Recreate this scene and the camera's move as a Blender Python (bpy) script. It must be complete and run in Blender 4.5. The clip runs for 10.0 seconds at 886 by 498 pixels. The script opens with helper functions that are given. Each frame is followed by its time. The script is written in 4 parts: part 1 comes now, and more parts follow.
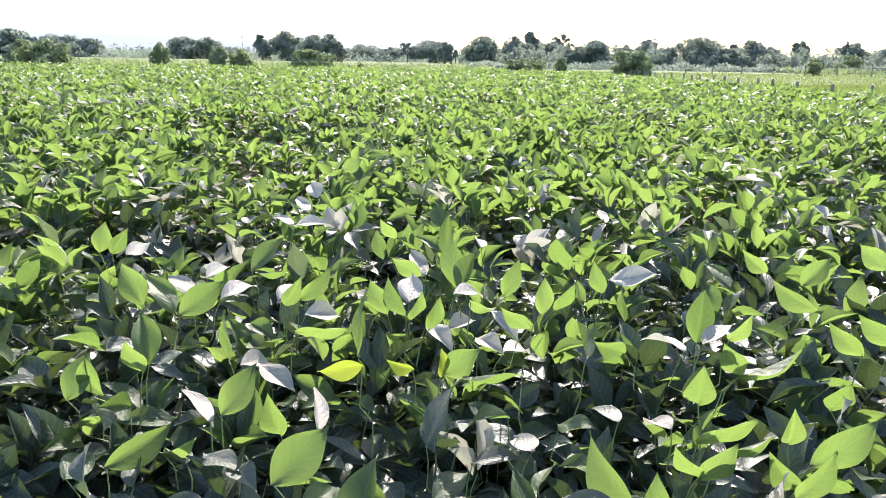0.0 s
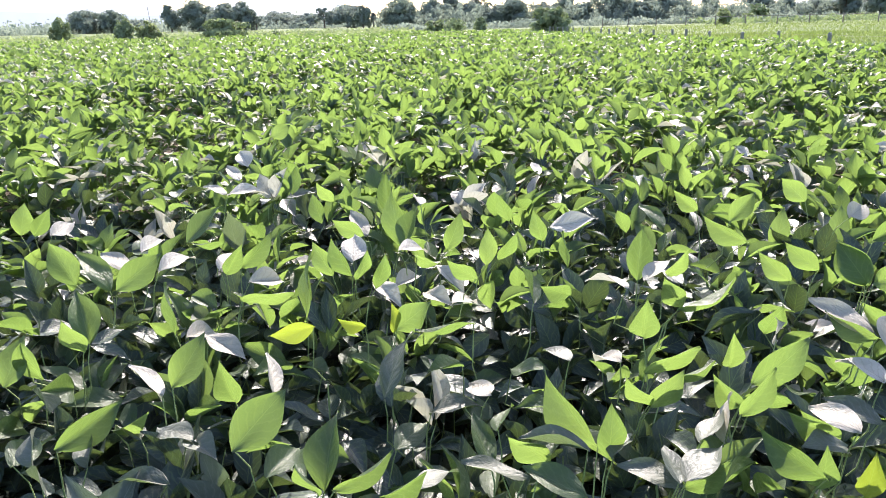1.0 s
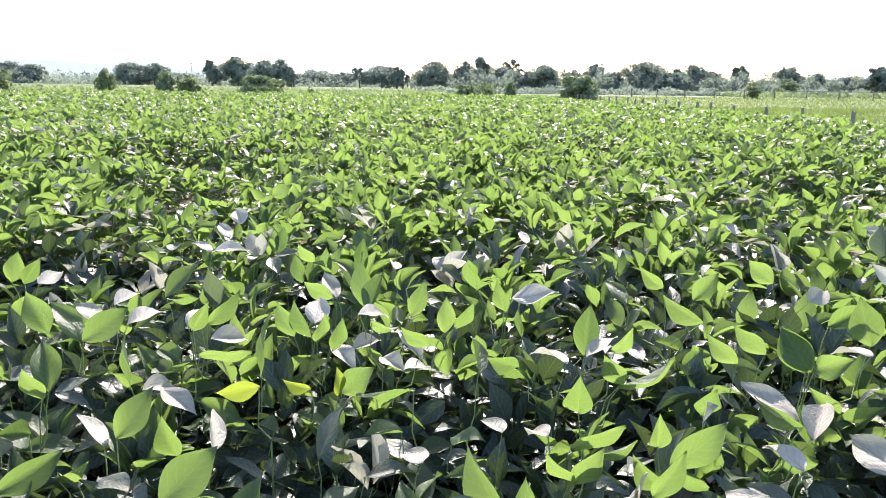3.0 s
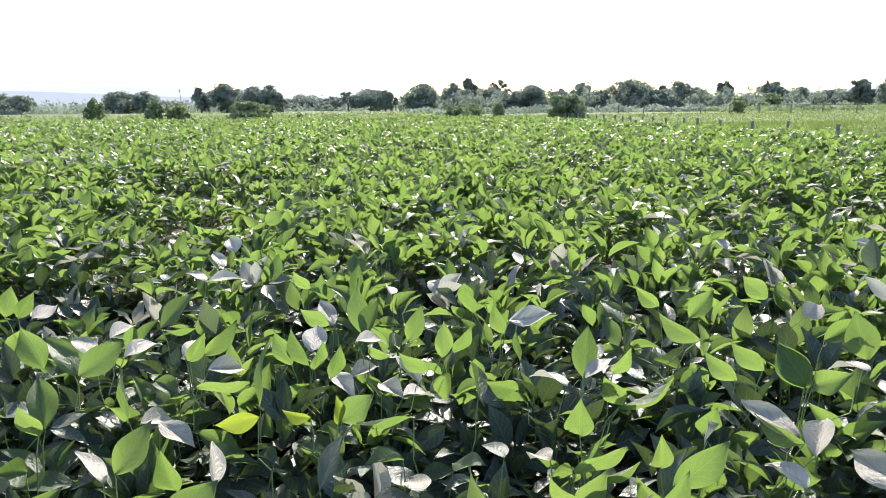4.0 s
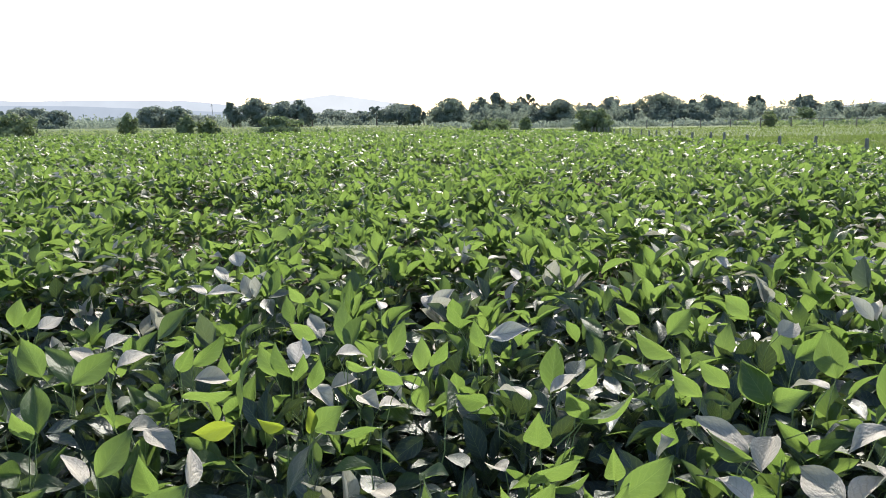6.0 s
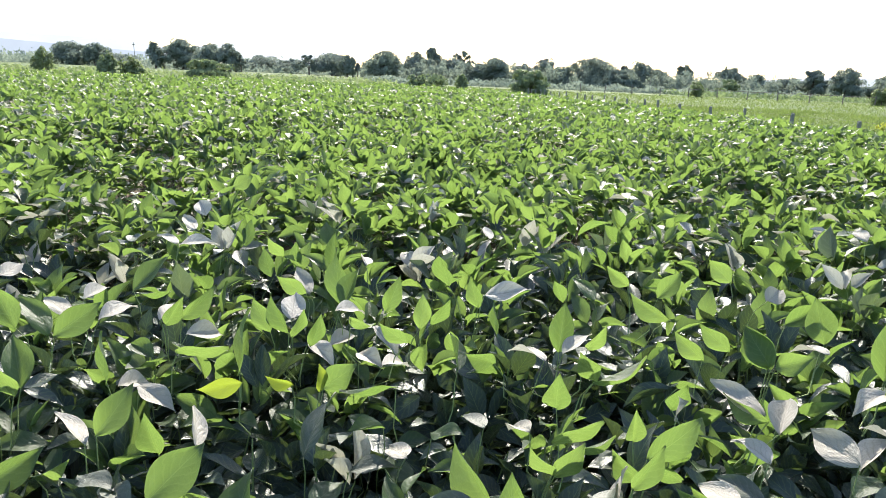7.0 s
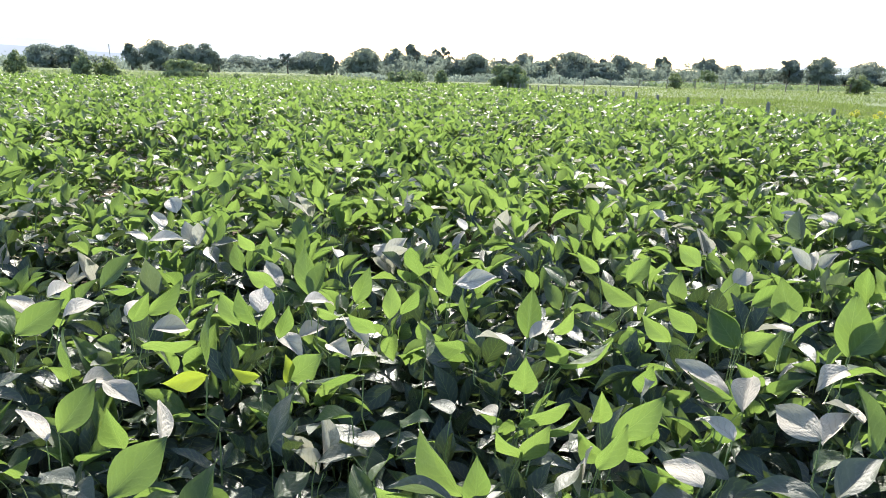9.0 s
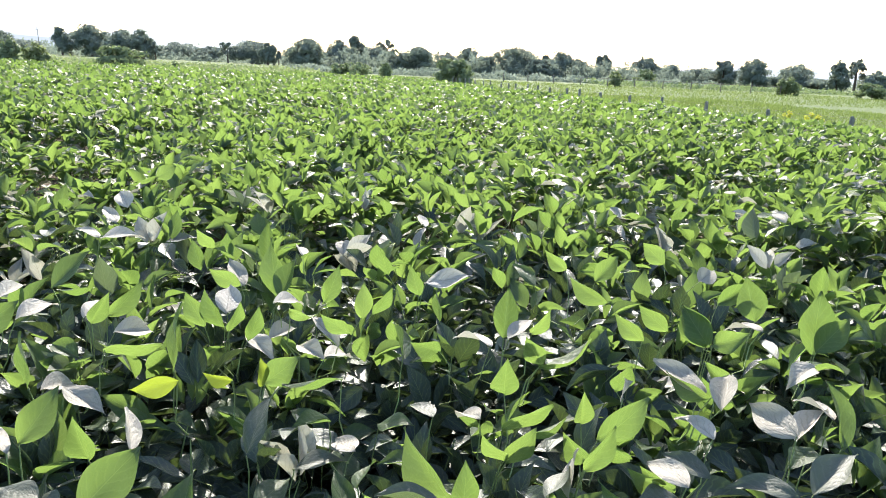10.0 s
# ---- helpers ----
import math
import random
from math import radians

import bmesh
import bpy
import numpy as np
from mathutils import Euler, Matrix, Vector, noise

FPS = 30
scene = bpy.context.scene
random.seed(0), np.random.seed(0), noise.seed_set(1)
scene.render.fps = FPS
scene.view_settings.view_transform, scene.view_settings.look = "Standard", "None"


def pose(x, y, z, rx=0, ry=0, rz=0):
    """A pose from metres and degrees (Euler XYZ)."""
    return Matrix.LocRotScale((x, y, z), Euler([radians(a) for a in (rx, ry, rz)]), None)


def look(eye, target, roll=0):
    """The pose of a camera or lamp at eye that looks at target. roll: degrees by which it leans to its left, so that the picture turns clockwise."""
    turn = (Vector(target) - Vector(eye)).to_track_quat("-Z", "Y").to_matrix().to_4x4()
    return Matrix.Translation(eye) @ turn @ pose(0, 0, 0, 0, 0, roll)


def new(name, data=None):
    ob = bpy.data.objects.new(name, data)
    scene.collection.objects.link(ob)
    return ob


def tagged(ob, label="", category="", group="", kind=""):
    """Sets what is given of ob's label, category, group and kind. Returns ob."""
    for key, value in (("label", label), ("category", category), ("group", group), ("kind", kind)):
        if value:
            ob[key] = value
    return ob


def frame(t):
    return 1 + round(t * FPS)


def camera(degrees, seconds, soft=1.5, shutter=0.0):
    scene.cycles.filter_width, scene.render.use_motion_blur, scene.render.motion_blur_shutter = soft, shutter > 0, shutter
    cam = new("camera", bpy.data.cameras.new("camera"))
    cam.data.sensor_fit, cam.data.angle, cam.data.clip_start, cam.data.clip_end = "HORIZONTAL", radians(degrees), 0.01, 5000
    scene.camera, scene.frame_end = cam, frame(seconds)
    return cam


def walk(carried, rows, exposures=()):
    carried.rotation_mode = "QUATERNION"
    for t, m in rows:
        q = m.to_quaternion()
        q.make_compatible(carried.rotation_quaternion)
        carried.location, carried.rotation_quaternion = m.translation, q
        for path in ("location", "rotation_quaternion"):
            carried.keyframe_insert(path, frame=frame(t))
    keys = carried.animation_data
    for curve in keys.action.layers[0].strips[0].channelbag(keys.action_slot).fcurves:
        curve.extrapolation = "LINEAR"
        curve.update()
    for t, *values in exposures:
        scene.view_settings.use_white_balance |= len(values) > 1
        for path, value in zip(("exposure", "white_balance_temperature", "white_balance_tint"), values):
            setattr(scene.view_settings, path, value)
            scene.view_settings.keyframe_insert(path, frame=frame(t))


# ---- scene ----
cam = camera(63.3, 10.0, soft=0.6)
PATH = [
    (0, (0.049, 0.079, 1.43), (0.053, 2.012, 0.916), 0.9),
    (0.5, (0.012, 0.075, 1.408), (0.112, 1.996, 0.856), -0.5),
    (1, (0.022, 0.073, 1.406), (0.211, 1.97, 0.799), -1.4),
    (1.5, (0.08, 0.046, 1.412), (0.324, 1.95, 0.849), 0.0),
    (2, (0.152, -0.016, 1.425), (0.258, 1.904, 0.87), 1.8),
    (2.5, (0.182, -0.033, 1.438), (0.186, 1.9, 0.922), 0.9),
    (3, (0.185, 0.004, 1.446), (0.312, 1.949, 0.997), 0.7),
    (3.2, (0.165, 0.015, 1.453), (0.315, 1.974, 1.078), 1.9),
    (4.3, (0.193, -0.007, 1.46), (0.342, 1.948, 1.063), -1.2),
    (4.5, (0.223, -0.015, 1.468), (0.382, 1.944, 1.092), -0.2),
    (5, (0.29, -0.046, 1.461), (0.332, 1.916, 1.068), -1.8),
    (5.5, (0.334, -0.071, 1.473), (0.324, 1.903, 1.152), -3.6),
    (6, (0.306, -0.075, 1.48), (0.38, 1.892, 1.125), -0.7),
    (6.2, (0.267, -0.05, 1.472), (0.47, 1.901, 1.08), 0.3),
    (7.3, (0.086, -0.009, 1.467), (0.357, 1.914, 0.993), 2.5),
    (7.5, (0.1, -0.017, 1.468), (0.378, 1.913, 1.028), 1.8),
    (8, (0.135, -0.012, 1.46), (0.422, 1.908, 0.984), 0.4),
    (8.5, (0.148, -0.021, 1.458), (0.425, 1.902, 0.986), 0.8),
    (9, (0.149, -0.019, 1.448), (0.463, 1.897, 0.97), 1.4),
    (9.5, (0.121, 0.022, 1.443), (0.505, 1.916, 0.931), 2.6),
    (10, (0.075, 0.025, 1.452), (0.543, 1.906, 0.963), 2.7),
]
walk(cam, [(t, look(eye, target, roll)) for t, eye, target, roll in PATH],
     exposures=[(0, 1.75, 6500, 17), (1, 1.78, 6500, 18), (2, 1.83, 6500, 20), (2.7, 1.83, 6500, 18), (3.2, 1.65, 6500, 15), (4.5, 1.34, 6500, 11), (5.5, 1.17, 6500, 11), (6.2, 0.97, 6500, 10), (7.3, 1.57, 6500, 10), (8.5, 1.44, 6500, 10), (10, 1.58, 6500, 11)])

# ---- world, sun and exposure ----
SUN_AZ, SUN_EL = 12.0, 36.0      # degrees to the right of straight ahead (+y), degrees above the horizon
world = bpy.data.worlds.new("sky")
scene.world = world
world.use_nodes = True
wn = world.node_tree
sky = wn.nodes.new("ShaderNodeTexSky")
sky.sky_type = "NISHITA"
sky.sun_disc = False
sky.sun_elevation = radians(SUN_EL)
sky.sun_rotation = radians(SUN_AZ)
sky.air_density, sky.dust_density, sky.ozone_density = 1.0, 1.4, 2.0
wn.links.new(sky.outputs[0], wn.nodes["Background"].inputs[0])
wn.nodes["Background"].inputs[1].default_value = 0.15
sun_data = bpy.data.lights.new("sun", "SUN")
sun_data.energy, sun_data.angle, sun_data.color = 5.0, radians(0.53), (1.0, 0.94, 0.84)
sun = new("sun", sun_data)
sun_way = Vector((math.sin(radians(SUN_AZ)) * math.cos(radians(SUN_EL)), math.cos(radians(SUN_AZ)) * math.cos(radians(SUN_EL)), math.sin(radians(SUN_EL))))
sun.matrix_world = look(sun_way * 60, (0, 0, 0))


# ---- materials ----
def material(name):
    m = bpy.data.materials.new(name)
    m.use_nodes = True
    return m, m.node_tree, m.node_tree.nodes["Principled BSDF"], m.node_tree.nodes["Material Output"]


def calc(nt, op, a, b=None, clamp=False):
    n = nt.nodes.new("ShaderNodeMath")
    n.operation, n.use_clamp = op, clamp
    for i, v in enumerate((a, b)):
        if v is None:
            continue
        if isinstance(v, (int, float)):
            n.inputs[i].default_value = v
        else:
            nt.links.new(v, n.inputs[i])
    return n.outputs[0]


def ramp(nt, fac, stops):
    n = nt.nodes.new("ShaderNodeValToRGB")
    e = n.color_ramp.elements
    while len(e) < len(stops):
        e.new(0.5)
    for k, (p, c) in zip(e, stops):
        k.position, k.color = p, (*c, 1)
    nt.links.new(fac, n.inputs[0])
    return n.outputs[0]


def mix(nt, fac, a, b, mode="MIX"):
    n = nt.nodes.new("ShaderNodeMix")
    n.data_type, n.blend_type = "RGBA", mode
    for sock, v in ((n.inputs[0], fac), (n.inputs[6], a), (n.inputs[7], b)):
        if isinstance(v, (int, float)):
            sock.default_value = v
        elif isinstance(v, tuple):
            sock.default_value = (*v, 1)
        else:
            nt.links.new(v, sock)
    return n.outputs[2]


def chance(nt):
    """A random number for each leaf, whether it is an object or an island of a joined mesh."""
    a = nt.nodes.new("ShaderNodeObjectInfo").outputs["Random"]
    b = nt.nodes.new("ShaderNodeNewGeometry").outputs["Random Per Island"]
    return calc(nt, "FRACT", calc(nt, "ADD", a, b))


def noise_of(nt, scale, detail=3.0, coord="Object"):
    tc = nt.nodes.new("ShaderNodeTexCoord")
    n = nt.nodes.new("ShaderNodeTexNoise")
    n.inputs["Scale"].default_value, n.inputs["Detail"].default_value = scale, detail
    nt.links.new(tc.outputs[coord], n.inputs["Vector"])
    return n.outputs[0]


def leaf_material(name, dark, light, through_dark, through_light, share, rough, spec, veins=0.28, vein_colour=(0.20, 0.26, 0.10)):
    """A thin leaf: a glossy face, light that shines through, side veins on the UV map (u across, v along)."""
    m, nt, bsdf, out = material(name)
    r = chance(nt)
    uv = nt.nodes.new("ShaderNodeTexCoord").outputs["UV"]
    sep = nt.nodes.new("ShaderNodeSeparateXYZ")
    nt.links.new(uv, sep.inputs[0])
    patch = noise_of(nt, 5.0, 3.0, "UV")
    across = calc(nt, "ABSOLUTE", calc(nt, "SUBTRACT", sep.outputs[0], 0.5))
    phase = calc(nt, "MULTIPLY", calc(nt, "SUBTRACT", sep.outputs[1], calc(nt, "MULTIPLY", calc(nt, "ADD", across, calc(nt, "MULTIPLY", patch, 0.30)), 0.62)), 42.0)
    wave = calc(nt, "SINE", phase)
    side = calc(nt, "POWER", calc(nt, "MULTIPLY", calc(nt, "ADD", wave, 1.0), 0.5), 10.0)
    mid = calc(nt, "LESS_THAN", across, 0.013)
    vein = calc(nt, "MAXIMUM", calc(nt, "MULTIPLY", side, 0.5), mid)
    grain = noise_of(nt, 46.0, 2.0, "UV")
    f = calc(nt, "ADD", calc(nt, "MULTIPLY", r, 0.7), calc(nt, "MULTIPLY", patch, 0.5), True)
    face = ramp(nt, f, [(0.0, dark), (1.0, light)])
    glow = ramp(nt, f, [(0.0, through_dark), (1.0, through_light)])
    face = mix(nt, calc(nt, "MULTIPLY", vein, 0.65), face, vein_colour)
    glow = mix(nt, calc(nt, "MULTIPLY", grain, calc(nt, "MULTIPLY", patch, 0.8)), glow, tuple(0.45 * c for c in through_dark))
    glow = mix(nt, calc(nt, "MULTIPLY", vein, 0.3), glow, tuple(0.6 * c for c in through_dark))
    nt.links.new(face, bsdf.inputs["Base Color"])
    bsdf.inputs["Roughness"].default_value = rough
    bsdf.inputs["Specular IOR Level"].default_value = spec
    bump = nt.nodes.new("ShaderNodeBump")
    bump.inputs["Strength"].default_value, bump.inputs["Distance"].default_value = veins, 0.004
    blister = nt.nodes.new("ShaderNodeTexVoronoi")
    blister.feature, blister.inputs["Scale"].default_value = "SMOOTH_F1", 17.0
    nt.links.new(uv, blister.inputs["Vector"])
    hgt = calc(nt, "ADD", calc(nt, "MULTIPLY", calc(nt, "MULTIPLY", wave, patch), -0.25), calc(nt, "MULTIPLY", grain, 0.6))
    hgt = calc(nt, "SUBTRACT", hgt, calc(nt, "MULTIPLY", blister.outputs["Distance"], 0.9))
    nt.links.new(calc(nt, "SUBTRACT", hgt, calc(nt, "MULTIPLY", mid, 1.2)), bump.inputs["Height"])
    nt.links.new(bump.outputs[0], bsdf.inputs["Normal"])
    tr = nt.nodes.new("ShaderNodeBsdfTranslucent")
    nt.links.new(glow, tr.inputs[0])
    soft_bump = nt.nodes.new("ShaderNodeBump")
    soft_bump.inputs["Strength"].default_value, soft_bump.inputs["Distance"].default_value = 0.18 * veins, 0.003
    nt.links.new(bump.inputs["Height"].links[0].from_socket, soft_bump.inputs["Height"])
    nt.links.new(soft_bump.outputs[0], tr.inputs[1])
    sh = nt.nodes.new("ShaderNodeMixShader")
    sh.inputs[0].default_value = share
    nt.links.new(bsdf.outputs[0], sh.inputs[1])
    nt.links.new(tr.outputs[0], sh.inputs[2])
    nt.links.new(sh.outputs[0], out.inputs[0])
    return m


def plain(name, colours, rough, scale, bump=0.3, spec=0.4, detail=5.0):
    m, nt, bsdf, out = material(name)
    n = noise_of(nt, scale, detail)
    n2 = noise_of(nt, scale * 7.3, 3.0)
    f = calc(nt, "ADD", calc(nt, "MULTIPLY", n, 0.7), calc(nt, "MULTIPLY", n2, 0.3))
    k = len(colours)
    nt.links.new(ramp(nt, f, [(0.3 + 0.4 * i / max(1, k - 1), c) for i, c in enumerate(colours)]), bsdf.inputs["Base Color"])
    bsdf.inputs["Roughness"].default_value, bsdf.inputs["Specular IOR Level"].default_value = rough, spec
    b = nt.nodes.new("ShaderNodeBump")
    b.inputs["Strength"].default_value, b.inputs["Distance"].default_value = bump, 0.02
    nt.links.new(n2, b.inputs["Height"])
    nt.links.new(b.outputs[0], bsdf.inputs["Normal"])
    return m


LEAF = leaf_material("soy_leaf", (0.038, 0.064, 0.036), (0.070, 0.106, 0.052), (0.118, 0.197, 0.038), (0.200, 0.297, 0.062), 0.52, 0.42, 0.42, 0.38)
# Older lower leaves; the shade they stand in is put into the dark colour.
OLD_SHADED = leaf_material("soy_leaf_old_shaded", (0.030, 0.046, 0.038), (0.060, 0.078, 0.062), (0.05, 0.085, 0.02), (0.09, 0.13, 0.03), 0.24, 0.43, 0.46, 0.32)
# Leaves that catch the sun: their bright sheen is put into the colour.
PALE = leaf_material("soy_leaf_pale_sheen", (0.28, 0.26, 0.21), (0.52, 0.475, 0.405), (0.29, 0.30, 0.22), (0.42, 0.42, 0.34), 0.34, 0.58, 0.28, 0.5, (0.24, 0.225, 0.185))
# Greyer copy of that sheen colour, for leaves that catch less sun.
DULL = leaf_material("soy_leaf_dull_sheen", (0.046, 0.058, 0.044), (0.115, 0.125, 0.098), (0.12, 0.18, 0.06), (0.16, 0.22, 0.08), 0.28, 0.48, 0.38, 0.35, (0.18, 0.19, 0.15))
YOUNG = leaf_material("soy_leaf_young", (0.10, 0.13, 0.02), (0.14, 0.17, 0.03), (0.19, 0.265, 0.025), (0.27, 0.34, 0.035), 0.50, 0.45, 0.4)
STALK = plain("soy_stalk", [(0.15, 0.20, 0.065), (0.25, 0.31, 0.12)], 0.6, 30.0)
SOIL = plain("field_soil", [(0.045, 0.033, 0.024), (0.085, 0.062, 0.045), (0.13, 0.10, 0.07)], 0.95, 6.0, 0.8, 0.2)
# Far foliage, both kinds: greyish pale base colours with the haze put into them.
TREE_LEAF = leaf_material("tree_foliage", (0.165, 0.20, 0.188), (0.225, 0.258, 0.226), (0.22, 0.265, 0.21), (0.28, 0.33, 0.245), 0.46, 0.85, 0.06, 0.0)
HAZED_TREE_LEAF = leaf_material("hazy_tree_foliage", (0.175, 0.208, 0.20), (0.22, 0.252, 0.23), (0.22, 0.26, 0.21), (0.28, 0.32, 0.25), 0.46, 0.85, 0.06, 0.0)
BUSH_LEAF = leaf_material("bush_foliage", (0.125, 0.16, 0.095), (0.19, 0.225, 0.125), (0.17, 0.235, 0.09), (0.25, 0.32, 0.125), 0.36, 0.7, 0.2, 0.0)
WEED_LEAF = leaf_material("weed_foliage", (0.13, 0.16, 0.085), (0.20, 0.235, 0.125), (0.21, 0.27, 0.10), (0.29, 0.36, 0.14), 0.40, 0.7, 0.2, 0.0)
GRASS = leaf_material("pasture_grass", (0.09, 0.125, 0.045), (0.14, 0.175, 0.065), (0.16, 0.225, 0.05), (0.23, 0.30, 0.075), 0.40, 0.9, 0.05, 0.0)
FLOWER = leaf_material("yellow_flower", (0.52, 0.50, 0.06), (0.62, 0.60, 0.10), (0.42, 0.44, 0.05), (0.50, 0.50, 0.08), 0.4, 0.6, 0.2, 0.0)
BARK = plain("bark", [(0.07, 0.055, 0.045), (0.14, 0.115, 0.095)], 0.9, 3.0, 0.6)
POST = plain("weathered_concrete_post", [(0.115, 0.118, 0.098), (0.235, 0.235, 0.20)], 0.9, 9.0, 0.6)
WOOD = plain("weathered_wood", [(0.10, 0.085, 0.07), (0.19, 0.165, 0.14)], 0.9, 12.0, 0.5)
WIRE = plain("rusty_wire", [(0.12, 0.10, 0.09), (0.20, 0.18, 0.17)], 0.6, 20.0, 0.2)


def ground_material():
    """Pasture far and near, bare soil under the crop."""
    m, nt, bsdf, out = material("ground_pasture")
    big = noise_of(nt, 0.06, 4.0)
    small = noise_of(nt, 2.2, 5.0)
    f = calc(nt, "ADD", calc(nt, "MULTIPLY", big, 0.5), calc(nt, "MULTIPLY", small, 0.5))
    nt.links.new(ramp(nt, f, [(0.30, (0.055, 0.082, 0.03)), (0.52, (0.085, 0.115, 0.04)), (0.72, (0.125, 0.135, 0.065))]), bsdf.inputs["Base Color"])
    bsdf.inputs["Roughness"].default_value, bsdf.inputs["Specular IOR Level"].default_value = 0.95, 0.15
    b = nt.nodes.new("ShaderNodeBump")
    b.inputs["Strength"].default_value, b.inputs["Distance"].default_value = 0.8, 0.15
    nt.links.new(small, b.inputs["Height"])
    nt.links.new(b.outputs[0], bsdf.inputs["Normal"])
    return m


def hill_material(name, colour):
    """Far hills as plain distance: the haze is put into a glowing colour."""
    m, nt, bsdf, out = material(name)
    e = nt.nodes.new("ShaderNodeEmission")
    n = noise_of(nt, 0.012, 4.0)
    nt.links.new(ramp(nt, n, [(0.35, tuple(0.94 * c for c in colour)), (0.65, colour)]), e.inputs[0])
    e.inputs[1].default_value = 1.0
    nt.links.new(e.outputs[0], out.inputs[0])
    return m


# ---- mesh helpers ----
def fast_mesh(name, verts, faces, uvs=None, smooth=True):
    """A mesh from arrays: verts (n, 3), faces (m, 3 or 4), uvs (n, 2) at each vertex."""
    me = bpy.data.meshes.new(name)
    verts, faces = np.asarray(verts, np.float32), np.asarray(faces, np.int32)
    k = faces.shape[1]
    me.vertices.add(len(verts))
    me.vertices.foreach_set("co", verts.ravel())
    me.loops.add(faces.size)
    me.loops.foreach_set("vertex_index", faces.ravel())
    me.polygons.add(len(faces))
    me.polygons.foreach_set("loop_start", np.arange(0, faces.size, k, dtype=np.int32))
    if uvs is not None:
        layer = me.uv_layers.new(name="UVMap")
        layer.data.foreach_set("uv", np.asarray(uvs, np.float32)[faces.ravel()].ravel())
    me.update(calc_edges=True)
    if smooth:
        me.polygons.foreach_set("use_smooth", np.ones(len(faces), bool))
    return me


def part(name, data, mat, parent, label="", m=None):
    """Links a bmesh or a mesh as one mesh object under a thing or a part."""
    if isinstance(data, bmesh.types.BMesh):
        me = bpy.data.meshes.new(name)
        data.to_mesh(me)
        data.free()
        data = me
    if not data.materials:
        data.materials.append(mat)
    ob = new(name, data)
    if parent is not None:
        ob.parent = parent
    if m is not None:
        ob.matrix_local = m
    return tagged(ob, label)


def tube(points, radii, sides=6):
    """Vertices and quads of a round tube along points."""
    pts = [Vector(p) for p in points]
    vs, fs = [], []
    for i, p in enumerate(pts):
        d = (pts[min(i + 1, len(pts) - 1)] - pts[max(i - 1, 0)]).normalized()
        a = d.orthogonal().normalized()
        b = d.cross(a)
        for k in range(sides):
            w = 2 * math.pi * k / sides
            vs.append(p + (a * math.cos(w) + b * math.sin(w)) * radii[i])
    for i in range(len(pts) - 1):
        for k in range(sides):
            fs.append((i * sides + k, i * sides + (k + 1) % sides, (i + 1) * sides + (k + 1) % sides, (i + 1) * sides + k))
    return [tuple(v) for v in vs], fs


def tubes(name, runs, sides=6):
    vs, fs = [], []
    for points, radii in runs:
        v, f = tube(points, radii, sides)
        fs += [tuple(i + len(vs) for i in q) for q in f]
        vs += v
    return fast_mesh(name, vs, fs)


def leaf_shape(rows, cols, ratio=0.58, fold=0.25, droop=0.12, wave=0.02, twist=0.0, bend=0.0):
    """One soybean leaflet of length 1 along +y, face to +z: broad and rounded at the base, drawn out to the tip, folded along the midrib."""
    vs, uv, fs = [], [], []
    ss = np.linspace(-1, 1, cols)
    for i in range(rows):
        v = i / (rows - 1)
        w = 0.5 * ratio * max(0.008, math.sin(math.pi * v ** 0.88)) ** (0.95 if v < 0.455 else 1.20)
        for s in ss:
            z = fold * abs(s) * w - droop * v * v + wave * math.sin(7 * v + 2.5 * s) * abs(s) + twist * s * w * (v - 0.3)
            vs.append((s * w * (1 - 0.25 * fold) + bend * v * v, v, z))
            uv.append((0.5 + 0.5 * s, v))
    for i in range(rows - 1):
        for j in range(cols - 1):
            a = i * cols + j
            fs.append((a, a + 1, a + cols + 1, a + cols))
    return np.array(vs), np.array(uv), np.array(fs)


def frames(head, rise, spin):
    """Turns (n, 3, 3), whose columns are the leaf's side, axis and face; head: degrees from +y towards +x."""
    h, r, s = (np.radians(np.asarray(a, float)) for a in (head, rise, spin))
    ax = np.stack([np.sin(h) * np.cos(r), np.cos(h) * np.cos(r), np.sin(r)], -1)
    up = np.stack([-np.sin(h) * np.sin(r), -np.cos(h) * np.sin(r), np.cos(r)], -1)
    side = np.cross(ax, up)
    n = up * np.cos(s)[..., None] + side * np.sin(s)[..., None]
    return np.stack([np.cross(ax, n), ax, n], -1)


def leaf_pose(base, head, rise, spin, length, wide=1.0):
    t = frames([head], [rise], [spin])[0]
    m = Matrix([list(r) for r in t]).to_4x4() @ Matrix.Diagonal((length * wide, length, length, 1))
    m.translation = base
    return m


def scatter(name, shapes, pos, turn, size, wide=None):
    """All leaves as one joined mesh; each takes one of the shapes by turns."""
    V, F, U, off = [], [], [], 0
    which = np.arange(len(pos)) % len(shapes)
    for k, (sv, su, sf) in enumerate(shapes):
        sel = which == k
        n = int(sel.sum())
        if not n:
            continue
        local = sv[None] * size[sel][:, None, None]
        if wide is not None:
            local = local * np.stack([wide[sel], np.ones(n), np.ones(n)], -1)[:, None, :]
        V.append((np.einsum("nij,nvj->nvi", turn[sel], local) + pos[sel][:, None]).reshape(-1, 3))
        F.append((sf[None] + (np.arange(n) * len(sv))[:, None, None] + off).reshape(-1, sf.shape[1]))
        U.append(np.tile(su, (n, 1)))
        off += n * len(sv)
    return fast_mesh(name, np.concatenate(V), np.concatenate(F), np.concatenate(U))


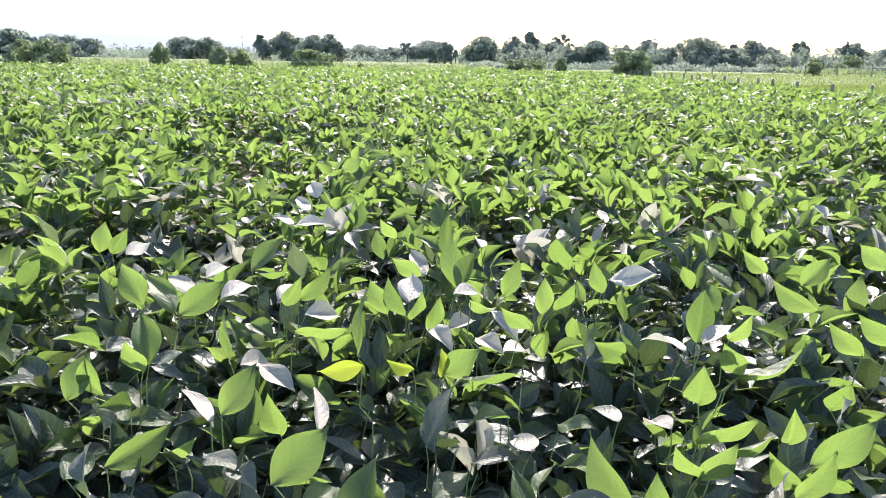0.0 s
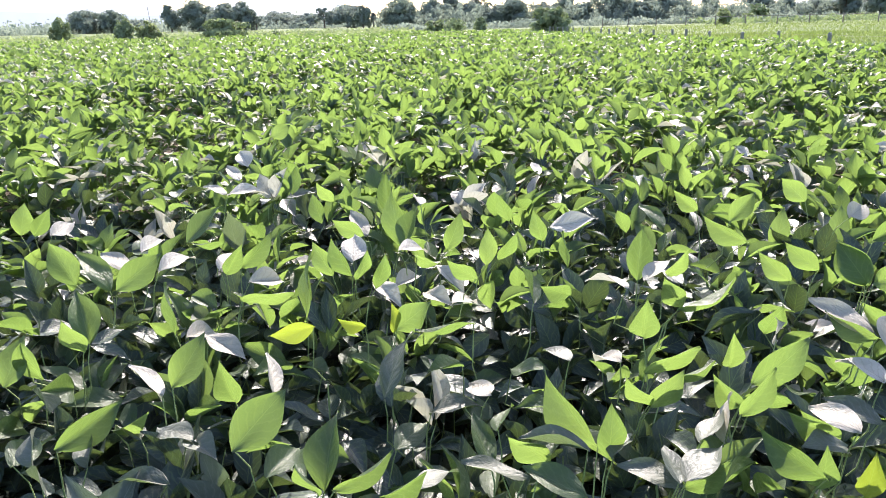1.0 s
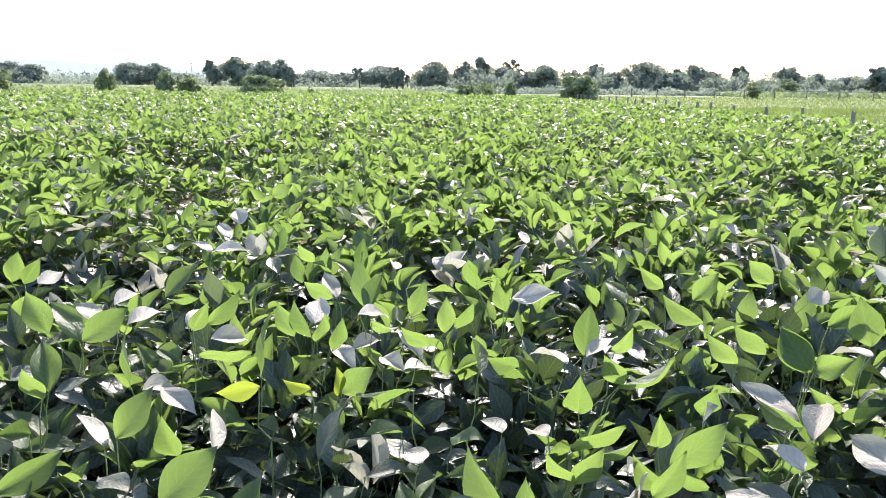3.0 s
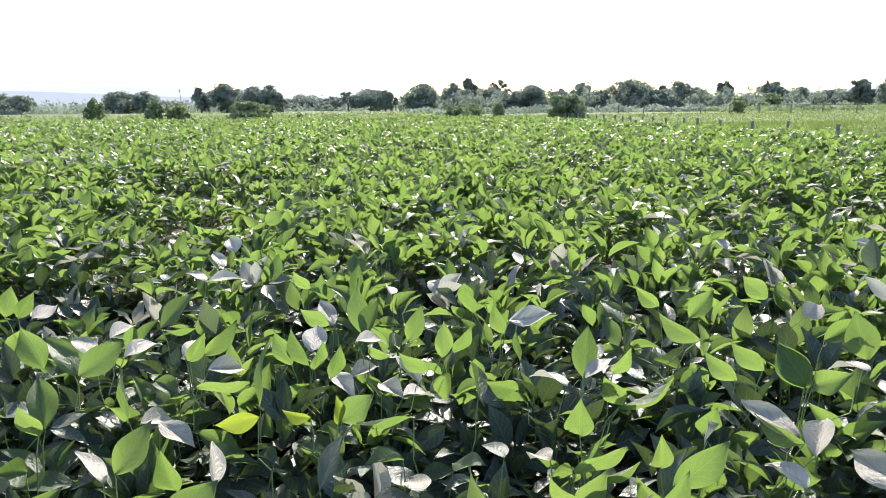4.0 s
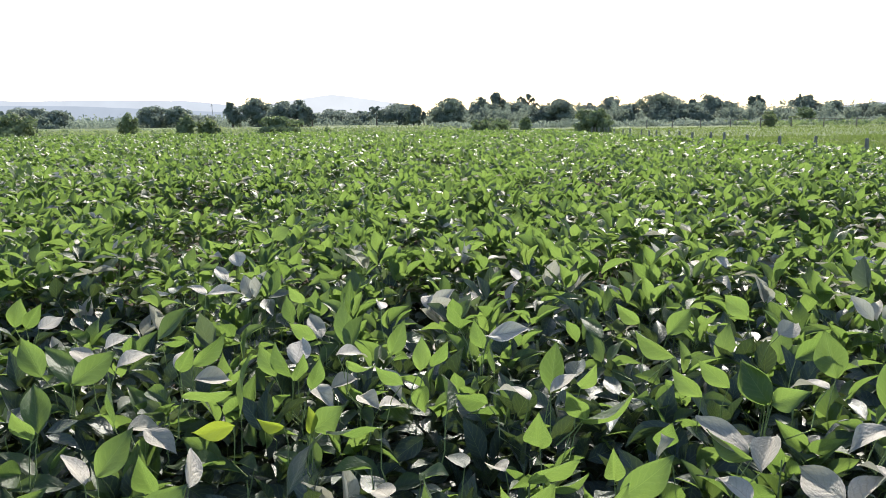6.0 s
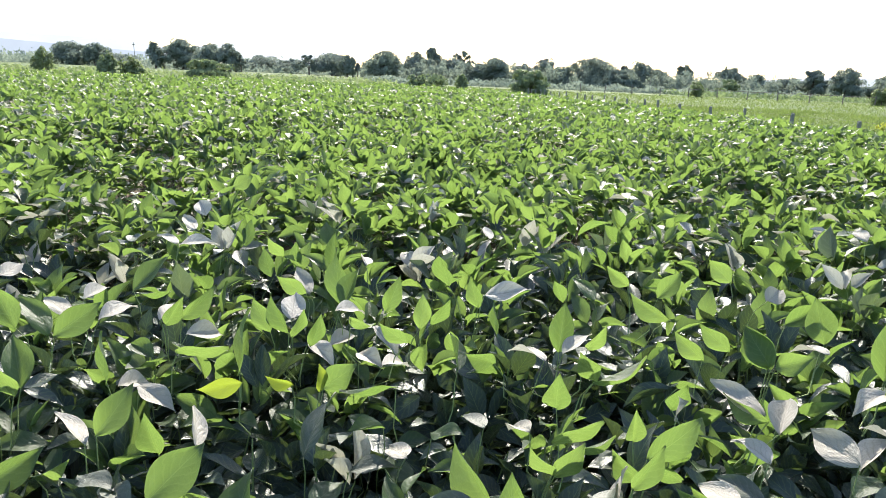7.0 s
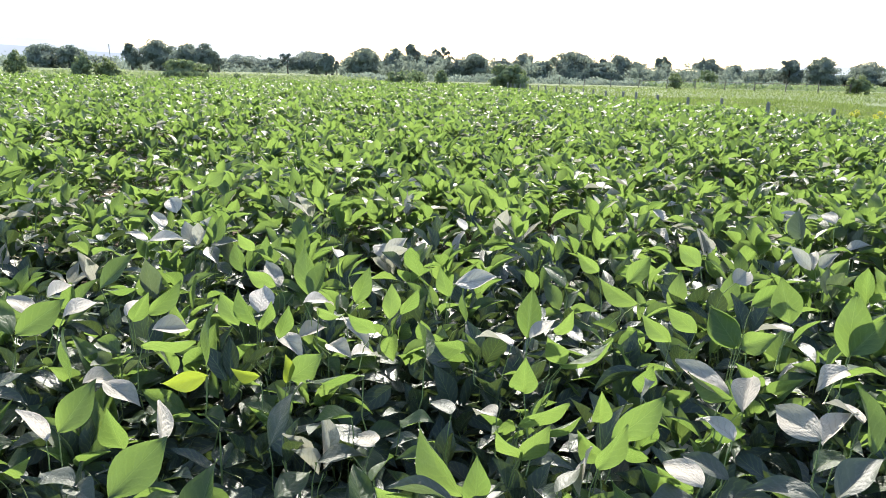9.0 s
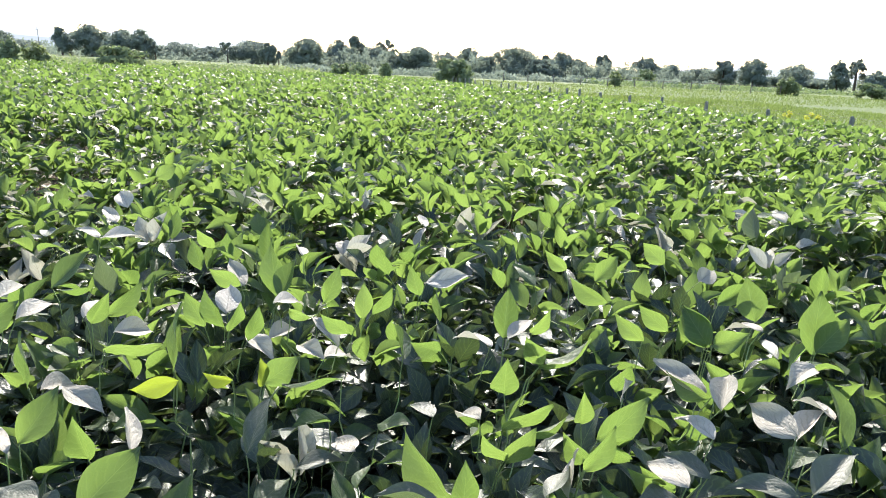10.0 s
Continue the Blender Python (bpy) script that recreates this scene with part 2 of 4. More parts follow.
def bumps(x, y, scale, seed):
    """Smooth pseudo-random field in about -1 to 1."""
    r = np.random.default_rng(seed)
    out = np.zeros_like(np.asarray(x, float))
    for _ in range(7):
        a, f, p = r.uniform(0, 2 * math.pi), r.uniform(0.6, 1.6) * 2 * math.pi / scale, r.uniform(0, 2 * math.pi)
        out += np.sin((x * math.cos(a) + y * math.sin(a)) * f + p)
    return out / 3.2


FIELD_RIGHT, FIELD_FAR = 11.35, 48.5
ROW = 0.46                       # distance between the sown rows, which run along y like the fence


# thin places where the rows have not closed: x, y, half width, half depth
GAPS = ((-1.08, 5.05, 0.44, 0.80), (-1.75, 6.70, 0.35, 0.60), (0.82, 12.7, 0.55, 1.10), (2.45, 8.50, 0.40, 0.80), (2.15, 3.65, 0.30, 0.26), (3.10, 4.70, 0.36, 0.45), (-1.50, 2.95, 0.48, 0.24), (-0.95, 2.75, 0.30, 0.22), (1.05, 2.45, 0.30, 0.22), (0.60, 3.30, 0.26, 0.20), (0.80, 3.62, 0.22, 0.18), (2.00, 3.00, 0.28, 0.22), (-1.22, 7.30, 0.60, 0.35), (-0.84, 9.60, 0.90, 0.40), (1.30, 3.60, 0.22, 0.18))


def canopy(x, y):
    """Height of the crop's top above the ground."""
    rows = np.cos(2 * math.pi * (x - 0.08) / ROW)
    h = 0.80 + 0.03 * rows + 0.05 * bumps(x, y, 1.9, 5) + 0.065 * bumps(x, y, 0.75, 6)
    return h - 0.15 * np.clip((x - 8.6) / 2.2, 0, 1) - 0.13 * np.clip((y - 8) / 26, 0, 1) - 0.34 * thin(x, y)


def thin(x, y):
    """1 in the middle of the thin places, 0 in the closed crop."""
    out = np.zeros_like(np.asarray(x, float))
    for gx, gy, w, d in GAPS:
        out = np.maximum(out, np.exp(-((x - gx) / w) ** 2 - ((y - gy) / d) ** 2))
    return out


# ---- ground ----
def ground():
    n = 60
    r = np.concatenate([[0], np.geomspace(2, 4600, n)])
    a = np.linspace(0, 2 * math.pi, 73)[:-1]
    vs = [(0, 0, 0)] + [(q * math.cos(w), q * math.sin(w), 0) for q in r[1:] for w in a]
    fs = []
    for i in range(n - 1):
        for k in range(72):
            p, q = 1 + i * 72 + k, 1 + i * 72 + (k + 1) % 72
            fs.append((p, q, q + 72, p + 72))
    bm = bmesh.new()
    bv = [bm.verts.new(v) for v in vs]
    for f in fs:
        bm.faces.new([bv[i] for i in f])
    for k in range(72):
        bm.faces.new((bv[0], bv[1 + k], bv[1 + (k + 1) % 72]))
    bmesh.ops.recalc_face_normals(bm, faces=bm.faces)
    ob = part("ground", bm, ground_material(), None)
    return tagged(ob, "flat green pasture with dry patches reaching the horizon", "ground", kind="structure")


ground()


def field_soil():
    """The tilled earth under the crop, a low bed with soft furrows."""
    xs = np.concatenate([np.arange(-46, -4, 1.0), np.arange(-4, 5, 0.115), np.arange(5, 11.6, 0.6)])
    ys = np.concatenate([np.arange(-4, 5, 0.25), np.arange(5, 50, 1.5)])
    X, Y = np.meshgrid(xs, ys)
    Z = 0.02 + 0.018 * (1 + np.cos(2 * math.pi * (X - 0.08) / ROW)) * ((X > -4) & (X < 5)) + 0.008 * bumps(X, Y, 0.5, 3)
    vs = np.stack([X, Y, Z], -1).reshape(-1, 3)
    nx = len(xs)
    i, j = np.meshgrid(np.arange(len(ys) - 1), np.arange(nx - 1), indexing="ij")
    a = (i * nx + j).ravel()
    me = fast_mesh("field_soil", vs, np.stack([a, a + 1, a + nx + 1, a + nx], -1))
    tagged(part("field_soil", me, SOIL, None), "dark brown tilled soil under the soybean rows", "soil", kind="structure")


field_soil()


# ---- far hills ----
def hill(name, far, x0, x1, height, base, colour, seed, fade=0.22):
    n = 90
    xs = np.linspace(x0, x1, n)
    edge = np.clip(np.minimum(xs - x0, x1 - xs) / (fade * (x1 - x0)), 0, 1) ** 0.7
    top = base + (height - base) * edge * (1 + 0.05 * bumps(xs, 0 * xs, 900, seed) + 0.012 * bumps(xs, 0 * xs, 160, seed + 1))
    vs = [(x, far, -5) for x in xs] + [(x, far + 60, t) for x, t in zip(xs, top)] + [(x, far + 420, 0.6 * t) for x, t in zip(xs, top)]
    fs = [(r * n + i, r * n + i + 1, (r + 1) * n + i + 1, (r + 1) * n + i) for r in (0, 1) for i in range(n - 1)]
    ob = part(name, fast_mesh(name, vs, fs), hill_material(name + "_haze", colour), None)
    tagged(ob, "pale blue hills lost in haze beyond the trees", "hill", kind="structure")


# each hill's glow colour holds its haze, paler farther off
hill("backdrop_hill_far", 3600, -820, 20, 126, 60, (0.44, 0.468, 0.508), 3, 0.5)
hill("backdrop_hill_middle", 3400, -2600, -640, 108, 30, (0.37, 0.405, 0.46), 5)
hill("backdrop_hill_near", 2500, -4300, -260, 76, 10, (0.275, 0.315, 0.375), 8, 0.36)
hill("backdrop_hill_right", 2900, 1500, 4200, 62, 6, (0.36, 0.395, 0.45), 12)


# ---- trees, bushes and weeds ----
def outward(r, d, loose):
    """Turns of leaves whose faces look along d, more or less."""
    n = d + loose * r.normal(size=d.shape)
    n /= np.linalg.norm(n, axis=1)[:, None]
    ax = np.cross(n, r.normal(size=d.shape))
    ax /= np.linalg.norm(ax, axis=1)[:, None]
    return np.stack([np.cross(ax, n), ax, n], -1)


def crown_mesh(name, rx, rz, z0, leaves, leaf, lobes, seed, sparse=0.0):
    """A crown of many small leaf tufts on boughs and twigs, with gaps and an uneven outline."""
    r = np.random.default_rng(seed)
    cz = np.linspace(-0.80, 0.52, lobes) + r.uniform(-0.08, 0.08, lobes)
    ca = 2.4 * np.arange(lobes) + r.uniform(-0.5, 0.5, lobes)
    cr = np.sqrt(1 - np.clip(cz + 0.28, 0, 0.97) ** 2) * r.uniform(0.36, 0.74, lobes)
    c = np.stack([cr * np.cos(ca), cr * np.sin(ca), cz], -1)
    c[-1, :2] *= 0.4
    rad = r.uniform(0.32, 0.48, lobes) * (1 - 0.5 * sparse)
    twigs = 12
    td = r.normal(size=(lobes, twigs, 3))
    td[..., 2] += 0.35
    td /= np.linalg.norm(td, axis=2)[..., None]
    tc = (c[:, None] + td * (rad[:, None] * r.uniform(0.55, 1.0, (lobes, twigs)))[..., None]).reshape(-1, 3)
    tr = np.repeat(rad, twigs) * r.uniform(0.30, 0.56, lobes * twigs) * (1 - 0.25 * sparse)
    k = r.choice(len(tc), leaves, p=tr ** 2 / (tr ** 2).sum())
    d = r.normal(size=(leaves, 3))
    d[:, 2] += 0.25
    d /= np.linalg.norm(d, axis=1)[:, None]
    p = tc[k] + d * (tr[k] * r.uniform(0.75, 1.12, leaves))[:, None]
    p[:leaves // 5] *= 0.62
    out = d + 0.7 * p / np.maximum(0.3, np.linalg.norm(p, axis=1))[:, None]
    out /= np.linalg.norm(out, axis=1)[:, None]
    p = p * (rx, rx, rz) + (0, 0, z0 + rz)
    p[:, 2] = np.maximum(p[:, 2], 0.05 + 0.05 * r.random(leaves))
    quad = (np.array([(-0.42, -0.5, 0.0), (0.42, -0.4, 0.0), (0.30, 0.4, -0.12), (-0.30, 0.5, -0.1)]), np.array([(0.2, 0.1), (0.8, 0.1), (0.8, 0.9), (0.2, 0.9)]), np.array([(0, 1, 2, 3)]))
    quad2 = (np.array([(-0.30, -0.5, 0.05), (0.36, -0.5, 0.0), (0.12, 0.5, -0.15), (-0.40, 0.2, 0.0)]), quad[1], quad[2])
    return scatter(name, [quad, quad2], p, outward(r, out, 0.18), leaf * r.uniform(0.6, 1.4, leaves))


def trunk_mesh(name, height, radius, spread, seed, limbs=6):
    r = np.random.default_rng(seed)
    lean = r.normal(0, 0.03, 2) * height
    runs = [([(0, 0, -0.1), (0.3 * lean[0], 0.3 * lean[1], 0.45 * height), (lean[0], lean[1], 0.95 * height)], [radius * 1.25, radius * 0.8, radius * 0.2])]
    for i in range(limbs):
        f = r.uniform(0.28, 0.75)
        w = 2 * math.pi * (i + r.uniform(-0.3, 0.3)) / limbs
        p = (f * lean[0], f * lean[1], f * height)
        q = (spread * 0.5 * math.cos(w), spread * 0.5 * math.sin(w), (f + 0.14) * height)
        t = (spread * 0.68 * math.cos(w), spread * 0.68 * math.sin(w), min(0.86, f + 0.24) * height)
        runs.append(([p, q, t], [radius * 0.5, radius * 0.32, radius * 0.1]))
    return tubes(name, runs, 7)


def tree(x, y, height, width, seed, label, leaf=0.42, leaves=2600, lobes=13, bare=0.03, sparse=0.0, name="tree", category="tree", mat=None, group="trees beyond the field"):
    """A broad tree: tapered trunk with limbs, and a crown whose top is at the given height."""
    top = tagged(new(name), label, category, group)
    top.location = (x, y, 0)
    z0 = bare * height
    part("trunk", trunk_mesh("trunk", 0.92 * height, 0.035 * height + 0.02, 0.5 * width, seed), BARK, top)
    rz = (height - z0) / 1.82
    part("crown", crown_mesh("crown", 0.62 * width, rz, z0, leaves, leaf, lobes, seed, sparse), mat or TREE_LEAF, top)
    return top


def bush(x, y, height, width, seed, label, leaves=2600, leaf=0.15, mat=None, lobes=11, group="bushes along the field's edge"):
    top = tagged(new("bush"), label, "bush", group)
    top.location = (x, y, 0)
    part("stem", trunk_mesh("stem", 0.7 * height, 0.04, 0.35 * width, seed, 5), BARK, top)
    part("foliage", crown_mesh("foliage", 0.43 * width, height / 2.12, 0.0, leaves, leaf, lobes, seed), mat or BUSH_LEAF, top)
    return top


TREE_LABELS = ("broad dark green tree with a rounded crown", "spreading green tree with a lumpy crown", "dense dark tree in the hazy tree line")
seeds = iter(range(100, 1000))


def tree_row(rows, leaf=0.40, leaves=9000, **more):
    for x, y, h, w in rows:
        s = next(seeds)
        tree(x, y, h, w, s, TREE_LABELS[s % 3], leaf=leaf, leaves=int(leaves * min(1.8, max(0.35, w * h / 60))), lobes=max(8, min(22, int(w * 1.8))), **more)


tree_row((
    (-37.2, 65.0, 3.0, 4.8),
    (-127.7, 243.9, 6.3, 10.5),
    (-123.0, 246.4, 6.1, 9.4),
    (-112.2, 235.5, 5.5, 8.9),
    (-80.0, 228, 6.2, 9.0),
    (-72.2, 226, 6.3, 7.1),
    (-51.8, 212, 6.4, 4.5),
    (-44.7, 212, 7.4, 9.7),
    (-36.1, 205, 6.4, 8.4),
    (-30.7, 203, 6.3, 7.3),
    (0.2, 190, 5.2, 3.7),
    (9.4, 188, 6.3, 9.5),
    (19.2, 205, 6.8, 7.4),
    (39.3, 196, 6.4, 9.6),
    (58.8, 200, 5.0, 6.3),
    (70.2, 205, 7.7, 11.0),
    (74.9, 200, 5.0, 9.4),
    (83.5, 215, 6.6, 3.0),
    (84.5, 205, 6.8, 8.1),
    (91.1, 208, 5.8, 4.9),
    (93.0, 203, 3.6, 8.9),
    (100.4, 210, 7.3, 4.5),
    (106.6, 208, 3.3, 10.5),
    (112.8, 206, 6.8, 7.8),
    (109.7, 204, 6.5, 3.2),
    (122.8, 208, 5.5, 5.6),
    (133.3, 214, 3.3, 10.1),
    (128.5, 176, 6.9, 7.7),
    (145.5, 190, 3.3, 6.0),
    (141.2, 176, 5.6, 6.1),
    (144.3, 170, 2.8, 9.4),
    (132.4, 150, 6.5, 4.5),
    (140.1, 146, 4.8, 5.7),
    (154.6, 192.1, 6.4, 9.4),
    (151.2, 156.5, 4.2, 9.2),
), bare=0.03)
# trees in the second foliage colour, with haze painted in
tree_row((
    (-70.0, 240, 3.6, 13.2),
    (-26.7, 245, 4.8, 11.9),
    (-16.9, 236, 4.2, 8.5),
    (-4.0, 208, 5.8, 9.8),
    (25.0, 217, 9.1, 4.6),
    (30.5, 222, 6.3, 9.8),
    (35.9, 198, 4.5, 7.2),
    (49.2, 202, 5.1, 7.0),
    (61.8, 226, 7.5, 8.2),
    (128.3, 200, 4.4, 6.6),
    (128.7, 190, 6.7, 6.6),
), bare=0.04, mat=HAZED_TREE_LEAF)
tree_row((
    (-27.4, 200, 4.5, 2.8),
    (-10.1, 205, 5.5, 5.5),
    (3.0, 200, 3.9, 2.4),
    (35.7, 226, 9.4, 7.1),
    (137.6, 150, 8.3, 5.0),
), leaves=2600, leaf=0.38, sparse=0.85, bare=0.22, mat=HAZED_TREE_LEAF)


tree(-28.5, 74.6, 2.5, 1.7, 83, "small light green tree beyond the field", leaf=0.15, leaves=2600, lobes=12, sparse=0.25, mat=BUSH_LEAF)


# ---- the field's far edge: bushes ----
bush(-25.3, 47.6, 2.35, 3.9, 1, "wide dark green bush at the field's edge", 4200)
bush(-28.3, 50.5, 2.5, 3.0, 2, "rounded olive bush behind a wider bush", 2600)
bush(-15.8, 52.0, 2.15, 1.8, 3, "narrow dark bush overgrown by a creeper", 2200)
bush(-14.6, 53.0, 1.9, 2.2, 4, "light green bush beside a darker one", 1600, mat=WEED_LEAF)
bush(-9.2, 50.6, 2.0, 4.6, 5, "low spreading bush at the field's edge", 5000)
bush(-5.8, 51.5, 1.20, 0.7, 6, "small dark shrub standing in the crop's edge", 700, 0.11)
bush(5.2, 54.0, 1.60, 2.6, 7, "small rounded dark green bush", 2200)
bush(8.8, 72.0, 1.80, 3.0, 8, "shrub with pale leaves behind the field", 1500)
bush(12.6, 49.2, 2.4, 3.5, 9, "large rounded bush beside the fence's far end", 5600)
bush(12.3, 78.0, 1.75, 2.0, 10, "rounded shrub in the weeds", 1400)
bush(59.8, 120.1, 2.5, 3.0, 11, "light green shrub standing in the pasture", 1600, 0.2, WEED_LEAF)
bush(62.9, 117.9, 1.5, 2.8, 12, "low shrub in the pasture grass", 1300, 0.2, WEED_LEAF)
bush(45.5, 91.2, 1.85, 2.6, 13, "yellow green shrub in the pasture", 1500, 0.18, WEED_LEAF)
bush(62.6, 79.0, 2.4, 3.4, 14, "rounded light green bush before the tree line", 2200, 0.2, WEED_LEAF)
bush(74.0, 77.5, 2.1, 5.0, 15, "broad dark bush at the pasture's edge", 3000, 0.22)
bush(96.0, 175.0, 3.7, 6.0, 16, "rounded bush before the trees", 1800, 0.4)


# ---- belt of weeds and scrub between the crop and the trees ----
def scrub(name, n, area, size, high, mat, label, category, seed):
    """Low scrub that nobody could count, as one mesh of leaf tufts heaped in mounds."""
    r = np.random.default_rng(seed)
    x0, x1, y0, y1 = area
    x, y = r.uniform(x0, x1, n), r.uniform(y0, y1, n)
    f = 0.45 + 0.55 * bumps(x, y, 6.0, seed) + 0.25 * bumps(x, y, 2.0, seed + 1)
    keep = f > r.uniform(-0.1, 0.6, n)
    x, y, f = x[keep], y[keep], np.clip(f[keep], 0.15, 1.3)
    z = high * f * r.uniform(0.0, 1.0, len(x)) ** 0.7
    slope = [-max(1.0, 1.6 * high) * (bumps(x + dx, y + dy, 6.0, seed) - bumps(x - dx, y - dy, 6.0, seed) + 0.5 * bumps(x + dx, y + dy, 2.0, seed + 1) - 0.5 * bumps(x - dx, y - dy, 2.0, seed + 1)) for dx, dy in ((0.2, 0), (0, 0.2))]
    turn = outward(r, np.stack([*slope, 0.25 + 0 * x], -1) / (0.25 + np.hypot(*slope))[:, None], 0.3)
    quad = (np.array([(-0.35, 0.0, 0.0), (0.35, 0.0, 0.0), (0.2, 1.0, -0.1), (-0.2, 0.9, -0.12)]), np.array([(0.2, 0.1), (0.8, 0.1), (0.8, 0.9), (0.2, 0.9)]), np.array([(0, 1, 2, 3)]))
    me = scatter(name, [quad], np.stack([x, y, z], -1), turn, size * r.uniform(0.6, 1.5, len(x)))
    tagged(part(name, me, mat, None), label, category, kind="stuff")


scrub("weeds", 20000, (-60, 11.5, 50, 66), 0.15, 0.26, WEED_LEAF, "pale green weeds behind the soybean field", "weeds", 21)
scrub("scrub", 26000, (-100, 6, 74, 120), 0.24, 0.60, WEED_LEAF, "pale green scrub before the trees", "scrub", 22)
scrub("hedge", 15000, (50, 130, 100, 126), 0.32, 0.75, BUSH_LEAF, "low hedge of shrubs along the pasture", "hedge", 25)
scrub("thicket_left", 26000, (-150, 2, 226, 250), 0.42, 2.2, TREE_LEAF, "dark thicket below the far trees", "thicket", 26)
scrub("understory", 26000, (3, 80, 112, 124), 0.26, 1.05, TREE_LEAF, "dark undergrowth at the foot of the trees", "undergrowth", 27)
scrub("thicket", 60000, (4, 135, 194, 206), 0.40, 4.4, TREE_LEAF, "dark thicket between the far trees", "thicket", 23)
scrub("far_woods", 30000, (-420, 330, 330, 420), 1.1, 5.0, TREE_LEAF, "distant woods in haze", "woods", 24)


# ---- pasture grass beyond the fence ----
def grass(name, n, area, seed, high):
    r = np.random.default_rng(seed)
    x0, x1, y0, y1 = area
    x = x0 + (x1 - x0) * r.random(n) ** 1.3
    y = r.uniform(y0, y1, n)
    blade = (np.array([(-0.09, 0.0, 0.0), (0.09, 0.0, 0.0), (0.05, 0.6, -0.05), (-0.02, 1.0, -0.22)]), np.array([(0.3, 0.0), (0.7, 0.0), (0.6, 0.6), (0.5, 1.0)]), np.array([(0, 1, 2, 3)]))
    turn = frames(r.uniform(0, 360, n), r.uniform(35, 88, n), r.uniform(-90, 90, n))
    me = scatter(name, [blade], np.stack([x, y, np.zeros(n)], -1), turn, high * r.uniform(0.5, 1.4, n) * (1 + 0.5 * bumps(x, y, 3.0, seed)))
    tagged(part(name, me, GRASS, None), "short light green grass of the pasture", "grass", kind="stuff")


grass("pasture_grass", 70000, (11.3, 34, 8, 50), 31, 0.13)
grass("pasture_grass_far", 30000, (12, 75, 44, 95), 32, 0.18)


# ---- fence along the crop ----
def post_mesh(name, height, half, seed, chips=1.0):
    """A square cast post with worn, uneven edges and a slightly broken head."""
    r = random.Random(seed)
    bm = bmesh.new()
    levels = (-0.2, 0.0, 0.35 * height, 0.7 * height, 0.94 * height, height)
    rings = []
    for i, z in enumerate(levels):
        q = half * (0.86 if i == len(levels) - 1 else 1.0)
        c = half * 0.28
        ring = []
        for sx, sy in ((1, 1), (-1, 1), (-1, -1), (1, -1)):
            for ex, ey in (((0, -c), (-c, 0)) if sx * sy > 0 else ((-c, 0), (0, -c))):
                j = half * 0.10 * chips
                ring.append(bm.verts.new((sx * (q + ex) + r.uniform(-j, j), sy * (q + ey) + r.uniform(-j, j), z + (r.uniform(-0.02, 0.02) * chips if i > 3 else 0))))
        rings.append(ring)
    for a, b in zip(rings, rings[1:]):
        for k in range(8):
            bm.faces.new((a[k], a[(k + 1) % 8], b[(k + 1) % 8], b[k]))
    bm.faces.new(rings[-1])
    bmesh.ops.recalc_face_normals(bm, faces=bm.faces)
    return bm


def fence_post(x, y, height, half, seed, lean=0.0):
    top = tagged(new("fence_post"), "weathered grey square fence post beside the crop", "fence post", "posts of the pasture fence")
    top.matrix_world = pose(x, y, 0, lean, lean * 0.6, seed * 17 % 40 - 20)
    part("post", post_mesh("post", height, half, seed), POST, top)
    for k, z in enumerate((0.45, 0.8)):
        part("staple", tubes("staple", [([(-half - 0.012, -0.02, z * height), (-half - 0.02, 0, z * height), (-half - 0.012, 0.02, z * height)], [0.004] * 3)], 5), WIRE, top)
    return top


POSTS_NEAR = (7.2, 9.9, 12.65, 15.4, 17.95, 20.25, 22.45, 24.6, 26.4, 27.85, 29.45, 31.1)
POSTS_FAR = (32.4, 33.95, 35.2, 36.4, 38.1, 39.8, 41.2, 42.6, 43.6, 44.7, 45.8, 46.8)
for i, py in enumerate(POSTS_NEAR + POSTS_FAR):
    fence_post(11.8 + 0.05 * math.sin(i * 2.3), py, 0.95 + 0.03 * math.sin(i * 1.7) - 0.09, 0.040 if py < 32 else 0.032, i, 2.0 * math.sin(i * 3.1))


def fence_wire(z, x=11.74):
    ys = POSTS_NEAR + POSTS_FAR
    pts = []
    for a, b in zip(ys, ys[1:]):
        pts += [(x, a, z), (x, 0.5 * (a + b), z - 0.02)]
    pts.append((x, ys[-1], z))
    tagged(part("fence_wire", tubes("fence_wire", [(pts, [0.0022] * len(pts))], 4), WIRE, None), "thin rusty wire strung along the fence posts", "fence wire", "wires of the pasture fence")


for wz in (0.46, 0.83):
    fence_wire(wz)


